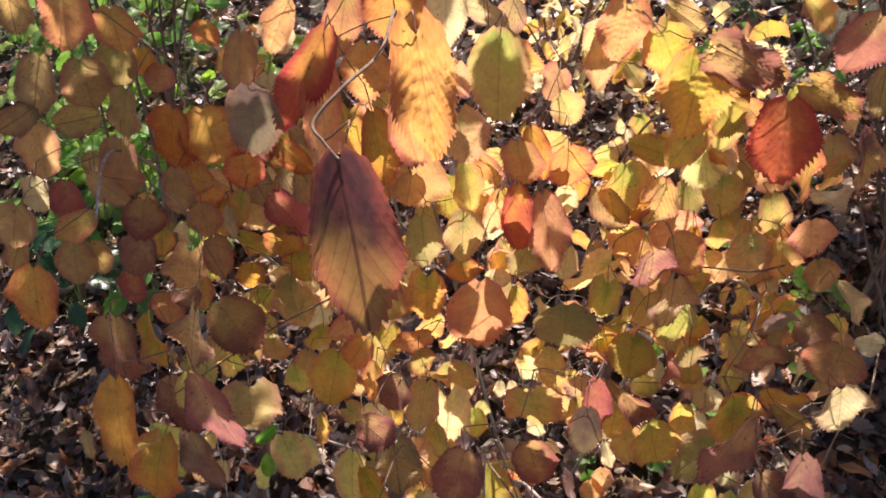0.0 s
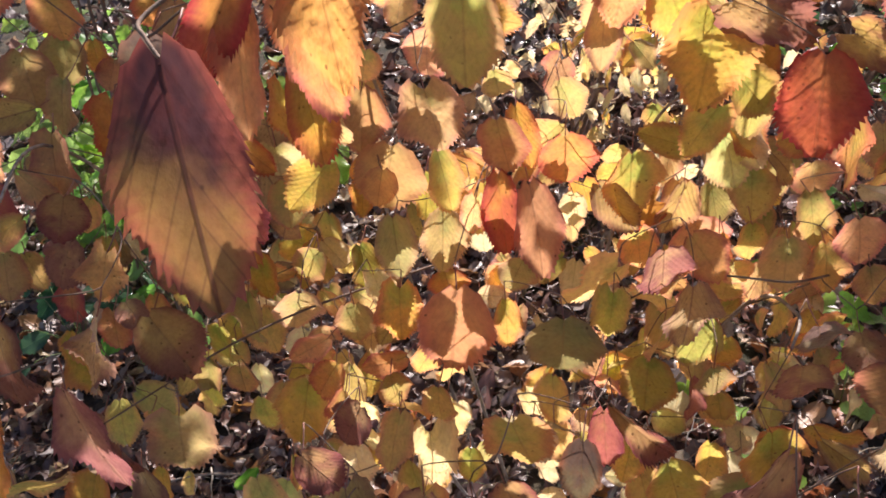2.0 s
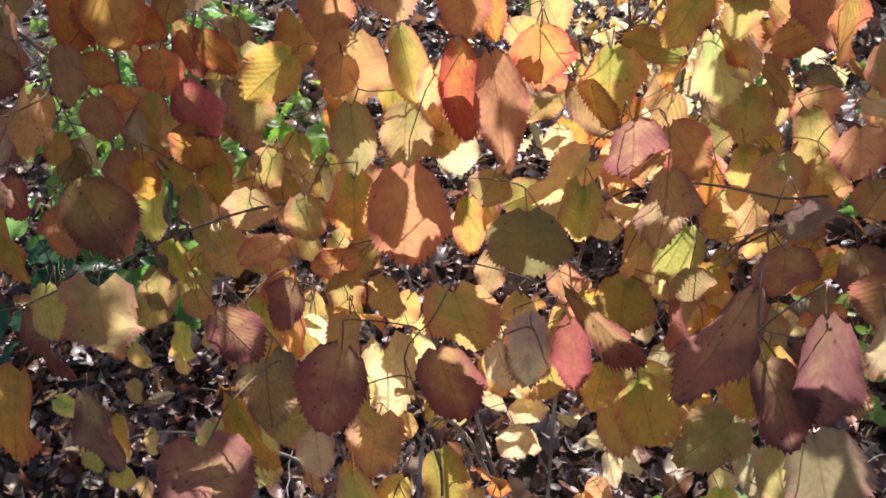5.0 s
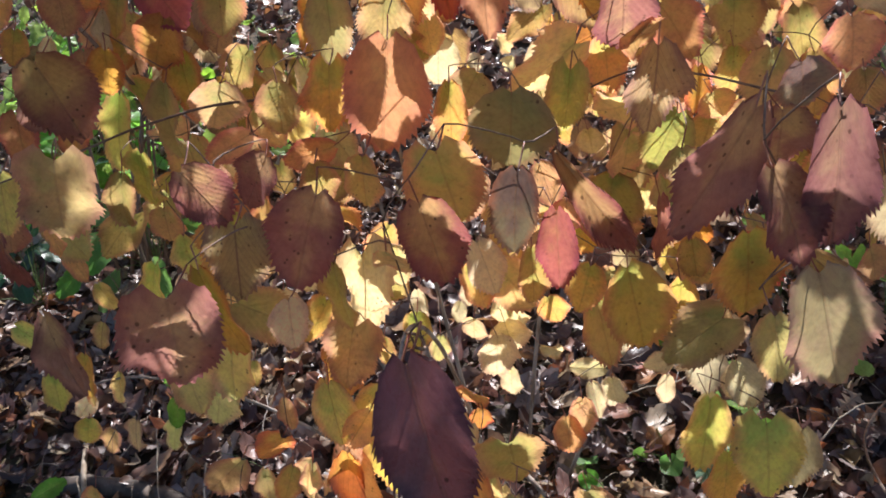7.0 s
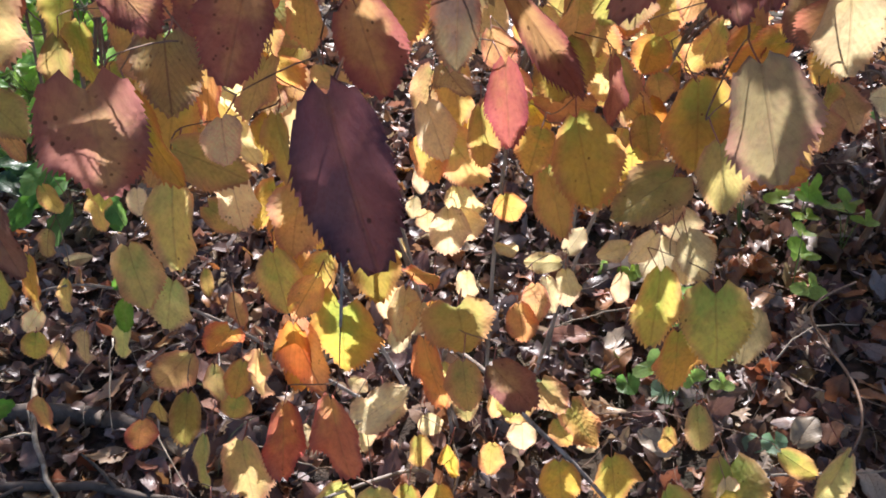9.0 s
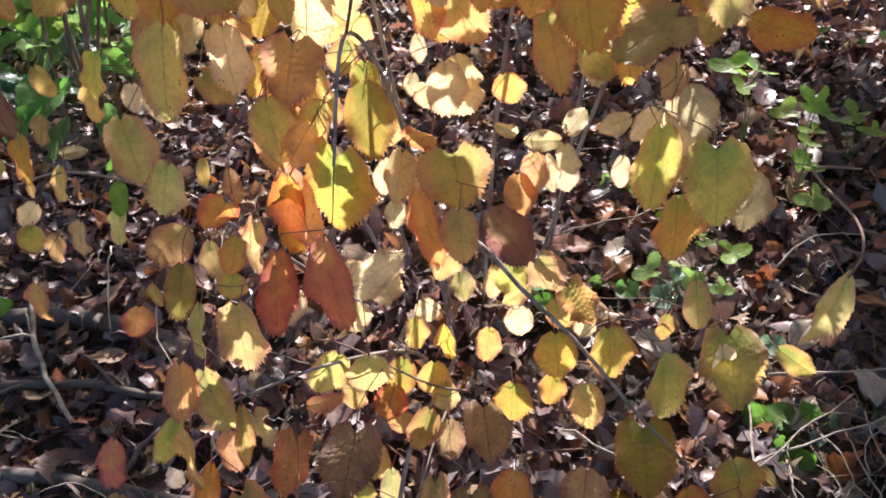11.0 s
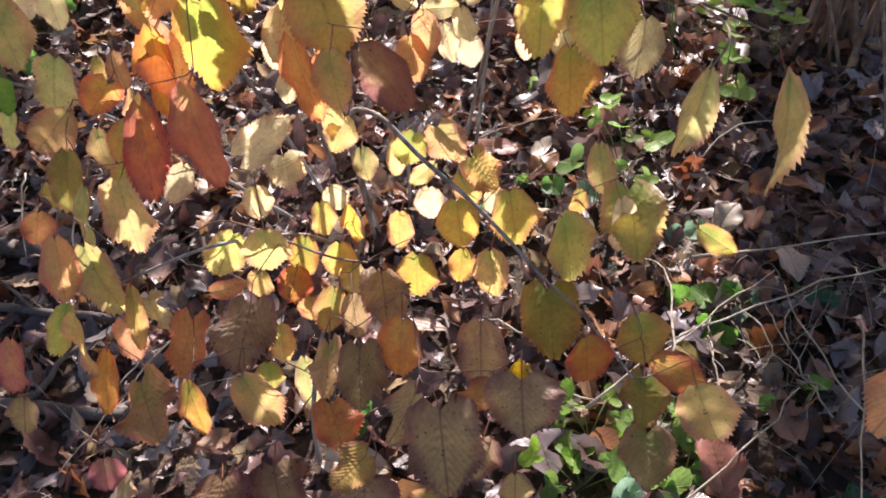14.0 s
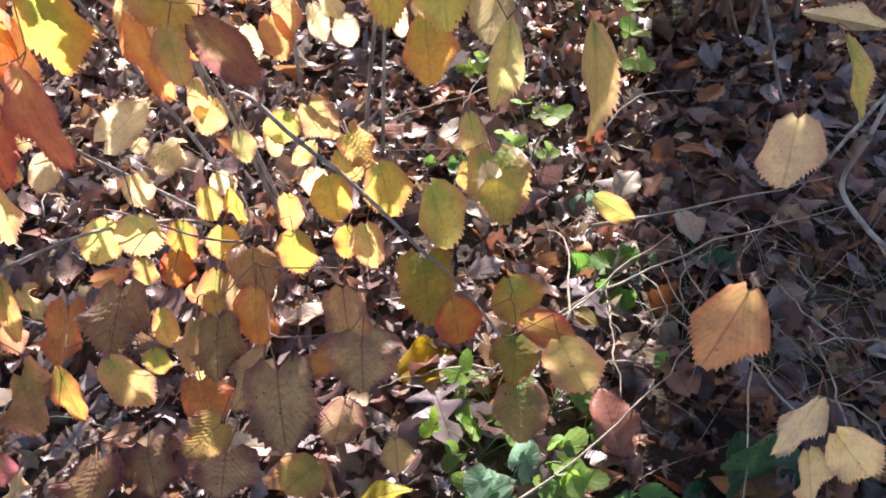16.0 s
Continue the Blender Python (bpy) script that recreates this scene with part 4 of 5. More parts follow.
leaf('tan', -0.393, 0.415, 0.176, -0.407, 0.394, 0.129, 0.044, 3, 'broad')
leaf('gold', -0.114, 0.303, 0.334, -0.107, 0.269, 0.285, 0.029, 1, 'oval')
leaf('red', -0.269, 0.323, 0.171, -0.269, 0.300, 0.138, 0.043, -19, 'broad')
leaf('olive', -0.017, 0.553, 0.678, -0.012, 0.517, 0.615, 0.051, -6, 'broad')
leaf('straw', -0.017, 0.648, 0.521, -0.029, 0.636, 0.479, 0.033, 0, 'broad')
leaf('lime', -0.025, 0.780, 0.495, -0.031, 0.763, 0.463, 0.030, -10, 'broad')
leaf('olive', 0.069, 0.463, 0.656, 0.077, 0.466, 0.586, 0.070, -7, 'heart')
leaf('orange', 0.035, 0.465, 0.614, 0.046, 0.437, 0.536, 0.033, 16, 'oval')
leaf('olive', 0.072, 0.434, 0.614, 0.074, 0.414, 0.567, 0.039, 12, 'broad')
leaf('gold', 0.053, 0.560, 0.457, 0.038, 0.536, 0.427, 0.038, -19, 'broad')
leaf('maroon', 0.099, 0.424, 0.619, 0.138, 0.424, 0.552, 0.046, -4, 'broad')
leaf('straw', -0.013, 0.616, 0.484, -0.014, 0.599, 0.456, 0.029, -28, 'broad')
leaf('straw', -0.045, 0.625, 0.361, -0.035, 0.576, 0.351, 0.054, 7, 'pleated')
leaf('straw', -0.093, 0.648, 0.359, -0.072, 0.639, 0.341, 0.023, -13, 'broad')
leaf('straw', -0.075, 0.567, 0.362, -0.074, 0.556, 0.318, 0.040, -10, 'broad')
leaf('straw', 0.003, 0.631, 0.298, 0.015, 0.622, 0.264, 0.035, -9, 'broad')
leaf('gold', -0.004, 0.583, 0.313, -0.000, 0.567, 0.271, 0.037, -27, 'broad')
leaf('gold', 0.039, 0.552, 0.330, 0.038, 0.537, 0.279, 0.029, 31, 'oval')
leaf('gold', 0.093, 0.603, 0.267, 0.086, 0.588, 0.214, 0.039, 6, 'broad')
leaf('olive', 0.059, 0.599, 0.381, 0.064, 0.575, 0.351, 0.032, -5, 'broad')
leaf('lime', 0.129, 0.561, 0.426, 0.114, 0.542, 0.396, 0.044, -11, 'broad')
leaf('gold', 0.156, 0.573, 0.423, 0.178, 0.552, 0.384, 0.056, 27, 'heart')
leaf('gold', 0.102, 0.588, 0.397, 0.100, 0.572, 0.352, 0.024, -2, 'oval')
leaf('gold', 0.146, 0.602, 0.346, 0.113, 0.593, 0.322, 0.025, 2, 'oval')
leaf('straw', 0.135, 0.615, 0.295, 0.134, 0.600, 0.254, 0.042, 11, 'broad')
leaf('gold', 0.193, 0.569, 0.377, 0.215, 0.519, 0.367, 0.051, 24, 'pleated')
leaf('olive', 0.177, 0.577, 0.347, 0.194, 0.565, 0.305, 0.042, 1, 'broad')
leaf('straw', 0.221, 0.588, 0.310, 0.215, 0.580, 0.268, 0.030, 11, 'broad')
leaf('gold', 0.170, 0.487, 0.382, 0.172, 0.459, 0.337, 0.052, 10, 'broad')
leaf('olive', 0.229, 0.484, 0.391, 0.237, 0.461, 0.327, 0.055, -9, 'broad')
leaf('amber', 0.152, 0.609, 0.549, 0.151, 0.596, 0.499, 0.035, 12, 'broad')
leaf('orange', 0.133, 0.604, 0.524, 0.137, 0.588, 0.475, 0.038, 3, 'broad')
leaf('straw', 0.172, 0.690, 0.487, 0.181, 0.662, 0.452, 0.029, -17, 'broad')
leaf('straw', 0.190, 0.700, 0.503, 0.146, 0.699, 0.506, 0.028, 6, 'oval')
leaf('straw', 0.203, 0.734, 0.491, 0.229, 0.756, 0.511, 0.032, 7, 'broad')
leaf('straw', 0.194, 0.667, 0.519, 0.201, 0.662, 0.475, 0.032, 27, 'broad')
leaf('straw', 0.112, 0.748, 0.500, 0.144, 0.749, 0.482, 0.020, 6, 'curled')
leaf('gold', 0.125, 0.795, 0.544, 0.138, 0.783, 0.507, 0.044, 7, 'broad')
leaf('straw', 0.028, 0.720, 0.580, 0.025, 0.720, 0.545, 0.041, 26, 'broad')
leaf('straw', 0.067, 0.690, 0.600, 0.077, 0.687, 0.552, 0.052, 0, 'broad')
leaf('lime', -0.081, 0.471, 0.376, -0.110, 0.452, 0.330, 0.050, -12, 'broad')
leaf('olive', -0.040, 0.452, 0.393, -0.048, 0.441, 0.340, 0.055, -11, 'broad')
leaf('amber', -0.130, 0.464, 0.292, -0.089, 0.469, 0.294, 0.026, 6, 'oval')
leaf('gold', -0.077, 0.500, 0.284, -0.084, 0.484, 0.254, 0.036, 11, 'broad')
leaf('olive', -0.008, 0.487, 0.345, -0.021, 0.473, 0.292, 0.041, 8, 'broad')
leaf('gold', 0.024, 0.513, 0.306, 0.017, 0.498, 0.261, 0.043, -10, 'broad')
leaf('amber', -0.025, 0.474, 0.311, -0.035, 0.450, 0.276, 0.044, -1, 'broad')
leaf('olive', 0.036, 0.502, 0.281, 0.033, 0.487, 0.240, 0.036, -4, 'broad')
leaf('olive', 0.019, 0.451, 0.294, -0.000, 0.431, 0.238, 0.041, 2, 'broad')
leaf('amber', -0.019, 0.481, 0.249, -0.023, 0.471, 0.214, 0.039, 0, 'broad')
leaf('tan', -0.051, 0.370, 0.367, -0.063, 0.307, 0.341, 0.068, 3, 'pleated')
leaf('gold', -0.042, 0.407, 0.289, -0.044, 0.387, 0.239, 0.031, -14, 'oval')
leaf('tan', 0.086, 0.394, 0.373, 0.092, 0.332, 0.366, 0.051, -12, 'pleated')
leaf('olive', 0.120, 0.453, 0.336, 0.115, 0.435, 0.283, 0.049, 5, 'broad')
leaf('tan', 0.044, 0.423, 0.311, 0.044, 0.398, 0.264, 0.036, 2, 'broad')
leaf('gold', 0.173, 0.514, 0.276, 0.165, 0.492, 0.243, 0.036, -7, 'broad')
leaf('gold', 0.203, 0.448, 0.337, 0.205, 0.417, 0.296, 0.044, 19, 'broad')
leaf('orange', 0.115, 0.271, 0.442, 0.105, 0.243, 0.397, 0.042, 16, 'broad')
leaf('spotted', 0.184, 0.303, 0.392, 0.178, 0.275, 0.323, 0.055, 19, 'broad')
leaf('olive', -0.046, 0.279, 0.367, -0.024, 0.255, 0.312, 0.047, -3, 'broad')
leaf('lime', -0.042, 0.450, 0.167, -0.044, 0.423, 0.081, 0.034, -1, 'oval')
leaf('lime', -0.066, 0.393, 0.238, -0.065, 0.375, 0.211, 0.034, 0, 'broad')
leaf('gold', 0.036, 0.305, 0.374, 0.035, 0.252, 0.366, 0.033, 3, 'pleated')
leaf('tan', 0.073, 0.268, 0.411, 0.073, 0.209, 0.408, 0.048, 11, 'pleated')
leaf('orange', 0.034, 0.262, 0.335, 0.045, 0.220, 0.318, 0.047, -30, 'pleated')
leaf('tan', 0.124, 0.197, 0.435, 0.107, 0.152, 0.436, 0.043, -26, 'pleated')
leaf('amber', 0.186, 0.206, 0.418, 0.151, 0.191, 0.417, 0.031, -2, 'pleated')
leaf('straw', 0.298, 0.555, 0.656, 0.315, 0.533, 0.609, 0.040, -4, 'broad')
leaf('lime', 0.271, 0.534, 0.626, 0.264, 0.503, 0.545, 0.052, -1, 'oval')
leaf('straw', 0.308, 0.703, 0.539, 0.275, 0.682, 0.512, 0.030, 7, 'broad')
leaf('straw', 0.276, 0.731, 0.451, 0.273, 0.713, 0.412, 0.026, 15, 'oval')
leaf('lime', 0.320, 0.509, 0.616, 0.318, 0.461, 0.560, 0.068, 16, 'heart')
leaf('straw', 0.380, 0.556, 0.547, 0.363, 0.513, 0.508, 0.050, 10, 'broad')
leaf('gold', 0.301, 0.544, 0.528, 0.301, 0.516, 0.461, 0.059, -17, 'broad')
leaf('olive', 0.340, 0.550, 0.394, 0.345, 0.520, 0.340, 0.035, 14, 'oval')
leaf('lime', 0.353, 0.290, 0.657, 0.340, 0.274, 0.587, 0.028, -1, 'long')
leaf('gold', 0.336, 0.623, 0.262, 0.331, 0.605, 0.230, 0.027, -10, 'broad')
leaf('lime', 0.356, 0.465, 0.397, 0.356, 0.391, 0.367, 0.072, -2, 'pleated')
leaf('straw', 0.344, 0.443, 0.403, 0.353, 0.429, 0.328, 0.037, -6, 'oval')
leaf('lime', 0.282, 0.443, 0.385, 0.297, 0.422, 0.300, 0.060, -29, 'broad')
leaf('olive', 0.543, 0.698, 0.093, 0.602, 0.676, 0.050, 0.044, 1, 'oval')
leaf('olive', 0.263, 0.409, 0.308, 0.259, 0.333, 0.289, 0.071, 17, 'pleated')
leaf('olive', 0.354, 0.370, 0.298, 0.363, 0.337, 0.255, 0.062, -6, 'broad')
leaf('amber', 0.287, 0.311, 0.343, 0.291, 0.296, 0.285, 0.050, -12, 'broad')
leaf('amber', 0.358, 0.306, 0.303, 0.413, 0.295, 0.270, 0.042, -13, 'broad')
leaf('olive', 0.348, 0.296, 0.288, 0.338, 0.246, 0.277, 0.055, -14, 'pleated')
leaf('olive', 0.386, 0.259, 0.321, 0.411, 0.236, 0.252, 0.064, 19, 'broad')
leaf('olive', 0.417, 0.305, 0.636, 0.423, 0.264, 0.555, 0.036, -23, 'long')
leaf('straw', 0.728, 0.511, 0.349, 0.719, 0.486, 0.260, 0.082, 9, 'broad')
leaf('peach', 0.509, 0.163, 0.475, 0.471, 0.132, 0.425, 0.058, 10, 'broad')
leaf('straw', 0.600, 0.155, 0.316, 0.561, 0.129, 0.270, 0.041, -6, 'broad')
leaf('straw', 0.616, 0.137, 0.285, 0.657, 0.113, 0.223, 0.051, 8, 'broad')
leaf('straw', 0.626, 0.169, 0.194, 0.635, 0.141, 0.133, 0.046, -16, 'broad')
leaf('straw', 0.757, 0.457, 0.495, 0.692, 0.479, 0.515, 0.023, 11, 'curled')
leaf('lime', 0.674, 0.383, 0.538, 0.698, 0.342, 0.469, 0.027, -17, 'long')
leaf('olive', 0.344, 0.253, 0.254, 0.337, 0.202, 0.240, 0.058, 3, 'pleated')
leaf('spotted', 0.210, 0.185, 0.462, 0.206, 0.142, 0.451, 0.061, 14, 'pleated')
leaf('spotted', 0.146, 0.156, 0.472, 0.147, 0.099, 0.450, 0.065, 15, 'pleated')
leaf('spotted', 0.177, 0.201, 0.355, 0.160, 0.178, 0.319, 0.046, -6, 'broad')
leaf('tan', 0.079, 0.168, 0.396, 0.055, 0.140, 0.397, 0.044, -18, 'pleated')
leaf('spotted', -0.026, 0.222, 0.297, -0.018, 0.175, 0.284, 0.060, 7, 'pleated')
leaf('spotted', 0.074, 0.164, 0.359, 0.069, 0.128, 0.349, 0.063, 7, 'pleated')
leaf('spotted', -0.076, 0.214, 0.294, -0.079, 0.169, 0.291, 0.070, 9, 'pleated')
leaf('straw', -0.254, 0.315, 0.139, -0.252, 0.277, 0.135, 0.040, 25, 'pleated')
leaf('olive', 0.141, 0.172, 0.305, 0.106, 0.159, 0.286, 0.049, 17, 'broad')
leaf('tan', 0.207, 0.238, 0.217, 0.205, 0.213, 0.190, 0.037, -12, 'broad')


# ---- the shrub: stems from the ground, twigs that reach every leaf ----
shrub = tagged(new("viburnum_shrub"), "arching shrub with toothed yellow, orange and maroon autumn leaves", "shrub")
shrub.location = (0.05, 0.88, 0)
STEMS = [
    [(0.02, 0.88, -0.03), (-0.02, 0.86, 0.40), (-0.06, 0.86, 0.80), (-0.08, 0.82, 1.08), (-0.08, 0.68, 1.28)],
    [(0.08, 0.92, -0.03), (0.12, 0.90, 0.45), (0.18, 0.90, 0.78), (0.22, 0.86, 0.98), (0.25, 0.78, 1.08)],
    [(0.15, 0.90, -0.03), (0.25, 0.88, 0.40), (0.33, 0.78, 0.75), (0.34, 0.66, 0.86), (0.30, 0.57, 0.91)],
    [(-0.05, 0.92, -0.03), (-0.20, 0.92, 0.45), (-0.36, 0.86, 0.85), (-0.42, 0.76, 1.10), (-0.38, 0.58, 1.15)],
    [(0.03, 0.85, -0.03), (0.02, 0.74, 0.30), (0.00, 0.62, 0.62), (-0.02, 0.52, 0.75), (-0.03, 0.42, 0.68)],
    [(0.02, 0.84, -0.03), (0.03, 0.72, 0.32), (0.082, 0.589, 0.439), (0.137, 0.527, 0.413), (0.186, 0.487, 0.381), (0.228, 0.450, 0.345), (0.260, 0.412, 0.323), (0.296, 0.366, 0.311), (0.331, 0.282, 0.310)],
    [(-0.05, 0.80, 0.85), (-0.168, 0.672, 0.922), (-0.243, 0.62, 0.931), (-0.29, 0.587, 0.928), (-0.36, 0.528, 0.927)],
    [(0.33, 0.78, 0.75), (0.394, 0.714, 0.857), (0.336, 0.68, 0.887), (0.258, 0.668, 0.917), (0.194, 0.648, 0.933), (0.117, 0.623, 0.912)],
    [(0.60, 0.75, 0.62), (0.41, 0.487, 0.849), (0.37, 0.462, 0.872)],
    [(-0.08, 0.75, 1.19), (-0.058, 0.61, 1.324), (-0.060, 0.482, 1.362), (-0.076, 0.411, 1.383), (-0.092, 0.375, 1.383), (-0.085, 0.357, 1.382), (-0.075, 0.341, 1.380)],
    [(-0.02, 0.52, 0.75), (0.01, 0.42, 0.84), (0.03, 0.32, 0.925), (0.034, 0.272, 0.972)],
    [(-0.048, 0.392, -0.03), (-0.038, 0.396, 0.106), (-0.012, 0.464, 0.202), (0.037, 0.526, 0.264), (0.049, 0.55, 0.288), (0.043, 0.572, 0.309)],
    [(0.066, 0.438, 0.346), (0.023, 0.433, 0.368), (-0.064, 0.476, 0.381), (-0.107, 0.497, 0.373), (-0.148, 0.485, 0.36)],
    [(-0.36, 0.86, 0.85), (-0.333, 0.846, 1.099), (-0.352, 0.857, 1.139), (-0.386, 0.856, 1.183), (-0.437, 0.885, 1.217)],
    [(0.60, 0.75, 0.40), (0.421, 0.515, 0.582), (0.388, 0.365, 0.647), (0.369, 0.309, 0.664), (0.349, 0.281, 0.665)],
    [(-0.02, 0.75, -0.03), (0.00, 0.62, 0.18), (-0.02, 0.54, 0.30), (-0.10, 0.45, 0.38), (-0.20, 0.40, 0.38)],
    [(-0.10, 0.90, -0.03), (-0.35, 0.86, 0.28), (-0.50, 0.82, 0.40), (-0.60, 0.80, 0.40)],
    [(0.20, 1.00, -0.03), (0.30, 1.10, 0.60), (0.35, 1.15, 1.20), (0.30, 1.00, 1.60)],
    [(-0.05, 1.00, -0.03), (-0.15, 1.10, 0.60), (-0.20, 1.15, 1.20), (-0.12, 1.00, 1.70)],
    [(1.00, 0.62, -0.03), (0.86, 0.42, 0.16), (0.789, 0.366, 0.26), (0.741, 0.354, 0.317), (0.696, 0.352, 0.385), (0.70, 0.345, 0.448), (0.722, 0.361, 0.50), (0.70, 0.33, 0.53), (0.60, 0.25, 0.52)],
    [(1.00, 1.00, -0.03), (0.80, 0.88, 0.40), (0.60, 0.75, 0.62), (0.50, 0.66, 0.78)],
]


def build_shrub():
    rng = random.Random(21)
    trees = []           # per stem: verts, faces, slots
    nodes = []           # place, stem, radius
    for s, pts in enumerate(STEMS):
        line = spline(pts, 8)
        v, f = [], []
        tube(v, f, line, 0.0038 if pts[0][2] < 0 else 0.0016, 0.0014 if pts[0][2] < 0 else 0.0008, 7)
        trees.append((v, f, [0 if pts[0][2] < 0 else 2] * len(f)))
        for i, p in enumerate(line):
            nodes.append((p, s, 0.0036 - 0.0022 * i / len(line), (line[min(i + 1, len(line) - 1)] - line[max(i - 1, 0)]).normalized()))
    todo = []
    for k, (base, tip, width, turn, colour, shape) in enumerate(LEAVES):
        d = (base - tip).normalized()
        joint = base + (d * 0.35 + Vector((rng.uniform(-0.4, 0.4), 0.85, 0.05))).normalized() * rng.uniform(0.018, 0.030)
        todo.append((k, joint))
    keys = [k for k, _ in todo]
    joints = np.array([tuple(j) for _, j in todo])
    best, which, alive = np.full(len(keys), 9.0), np.zeros(len(keys), int), np.ones(len(keys), bool)

    def offer(first):
        for q in range(first, len(nodes)):
            d = np.linalg.norm(joints - np.array(nodes[q][0]), axis=1)
            near = d < best
            best[near], which[near] = d[near], q

    offer(0)
    owner = {}
    for _ in keys:
        at = int(np.where(alive, best, 99.0).argmin())
        alive[at] = False
        k, joint, dist = keys[at], Vector(joints[at]), float(best[at])
        p, s, r, way = nodes[int(which[at])]
        v, f, slots = trees[s]
        owner[k] = s
        n0, start = len(f), len(nodes)
        if dist > 0.004:
            line = arch(p, way * dist * 0.45, joint, (LEAVES[k][0] - joint).normalized() * dist * 0.15, max(3, min(9, int(dist / 0.012))))
            tube(v, f, line, min(r, 0.0006 + 0.002 * dist), 0.0005, 5)
            for i, q in enumerate(line[1:]):
                nodes.append((q, s, 0.0013, (q - line[i]).normalized()))
        base, tip = LEAVES[k][:2]
        slots += [2] * (len(f) - n0)
        n0 = len(f)
        tube(v, f, bent(joint, base + (tip - base) * 0.02, (0, 0.001, -0.001), 4), 0.0007, 0.0006, 4)
        slots += [1] * (len(f) - n0)
        offer(start)
    branches = []
    for v, f, slots in trees:
        me = mesh_of("branch", v, f, [BARK, RED_STALK, TWIG], slots=slots)
        branches.append(part("branch", me, shrub, "grey-brown twiggy stem with reddish leaf stalks", Matrix.Translation(-shrub.location)))
    seen = len(LEAVES) - EXTRA
    rest = Mass([MASS[c] for c in REST])
    for k, (base, tip, width, turn, colour, shape) in enumerate(LEAVES):
        m = leaf_pose(base, tip, turn, width / shape_data[shape, k % VARIANTS][1])
        if k < seen:
            part("leaf", leaf_mesh(shape, colour, k % VARIANTS), branches[owner[k]], "", m)
        else:
            rest.leaf(shape_data[shape, k % VARIANTS][0], m, REST.index(colour))
    ob = part("foliage", rest.mesh("foliage"), shrub, "inner yellow and tan leaves", Matrix.Translation(-shrub.location))
    tagged(ob, kind="stuff")


# inner leaves, behind those that show whole
REST = ["gold", "amber", "orange", "olive", "straw", "tan"]
EXTRA = 0


SUNNY = ((Vector((-0.090, 0.525, 0.70)), 0.075), (Vector((-0.075, 0.39, 0.87)), 0.06))


def in_the_sun(p):
    """Whether a leaf at p would shade one of the sunny gaps low in the shrub."""
    for spot, wide in SUNNY:
        way = p - spot
        reach = way.dot(sun_way)
        if reach > 0.03 and (way - sun_way * reach).length < wide:
            return True
    return False


def fill_inside(count, seed):
    made, rng = 0, random.Random(seed)
    before = len(LEAVES)
    places = np.array([tuple((q[0] + q[1]) / 2) for q in LEAVES])
    outer = [q for q in LEAVES if -0.36 < q[0].x < 0.5 and q[0].z < 1.29 and (q[0].y > 0.4 or q[0].z < 0.7)]
    while made < count:
        base, tip = outer[rng.randrange(len(outer))][:2]
        mid = (base + tip) / 2
        high = mid.z > 0.62
        if not high and rng.random() < 0.8:
            continue
        deep = rng.uniform(0.05, 0.3) if high else rng.uniform(0.03, 0.14)
        p = mid + Vector((rng.gauss(0, 0.05), 0.75 * deep + rng.gauss(0, 0.03), 0.03 - 0.5 * deep + rng.gauss(0, 0.03)))
        if p.z < 0.6:
            continue
        # only where no outer leaf would be hidden from the open side of the shrub
        away = (p - Vector((0.1, -0.1, 1.25))).normalized()
        gap = places - np.array(p)
        reach = gap @ np.array(away)
        if np.any((reach > 0.015) & (np.linalg.norm(gap - np.outer(reach, np.array(away)), axis=1) < 0.036)):
            continue
        size = rng.uniform(0.045, 0.068)
        d = Vector((rng.gauss(0, 0.5), rng.gauss(-0.2, 0.4), -1 if rng.random() < 0.65 else -0.3)).normalized()
        q = (p, p + d * size, size * rng.uniform(0.7, 0.9), rng.uniform(-50, 50), rng.choices(REST, (5, 6, 0, 3, 1, 4) if p.z > 0.9 else (6, 3, 0, 4, 2, 1))[0], rng.choice(("broad", "oval", "heart", "oval")))
        made += 1
        if not in_the_sun(p):
            LEAVES.append(q)
    return len(LEAVES) - before


def crown_leaves(count, seed):
    """The top of the shrub, above those in view, which dapples them."""
    rng = random.Random(seed)
    before = len(LEAVES)
    for _ in range(count):
        p = Vector((rng.uniform(-0.35, 0.60), rng.uniform(0.92, 1.30), rng.uniform(1.24, 1.68)))
        size = rng.uniform(0.05, 0.075)
        d = Vector((rng.gauss(0, 0.4), rng.gauss(-0.2, 0.3), -1)).normalized()
        q = (p, p + d * size, size * 0.85, rng.uniform(-40, 40), rng.choice(REST), rng.choice(("broad", "oval", "heart")))
        if not in_the_sun(p):
            LEAVES.append(q)
    return len(LEAVES) - before


EXTRA = fill_inside(290, 8) + crown_leaves(90, 12)
build_shrub()


# ---- green plants of the woodland floor ----
def put(shape, mat_key, name):
    v, f, u, r = shape
    return mesh_of(name, v, f, [LEAF[mat_key]], u, r)


HERB_SHAPES = {
    "ovate": [leaf_shape(300 + k, 0.62, 0.2, 0.35, 0.2, 0.3, 0.06, ovate, 12, 3) for k in range(2)],
    "lobed": [fan_shape(310 + k, 5, 0.52, 0.06) for k in range(2)],
    "round": [fan_shape(320 + k, 9, 0.10, 0.05, 0.2) for k in range(2)],
}
HERB_MESH = {(kind, c, k): put(s, c, c + "_" + kind + "_leaf") for kind, ss in HERB_SHAPES.items() for k, s in enumerate(ss) for c in ("herb", "ivy", "mint", "lime", "fresh")}


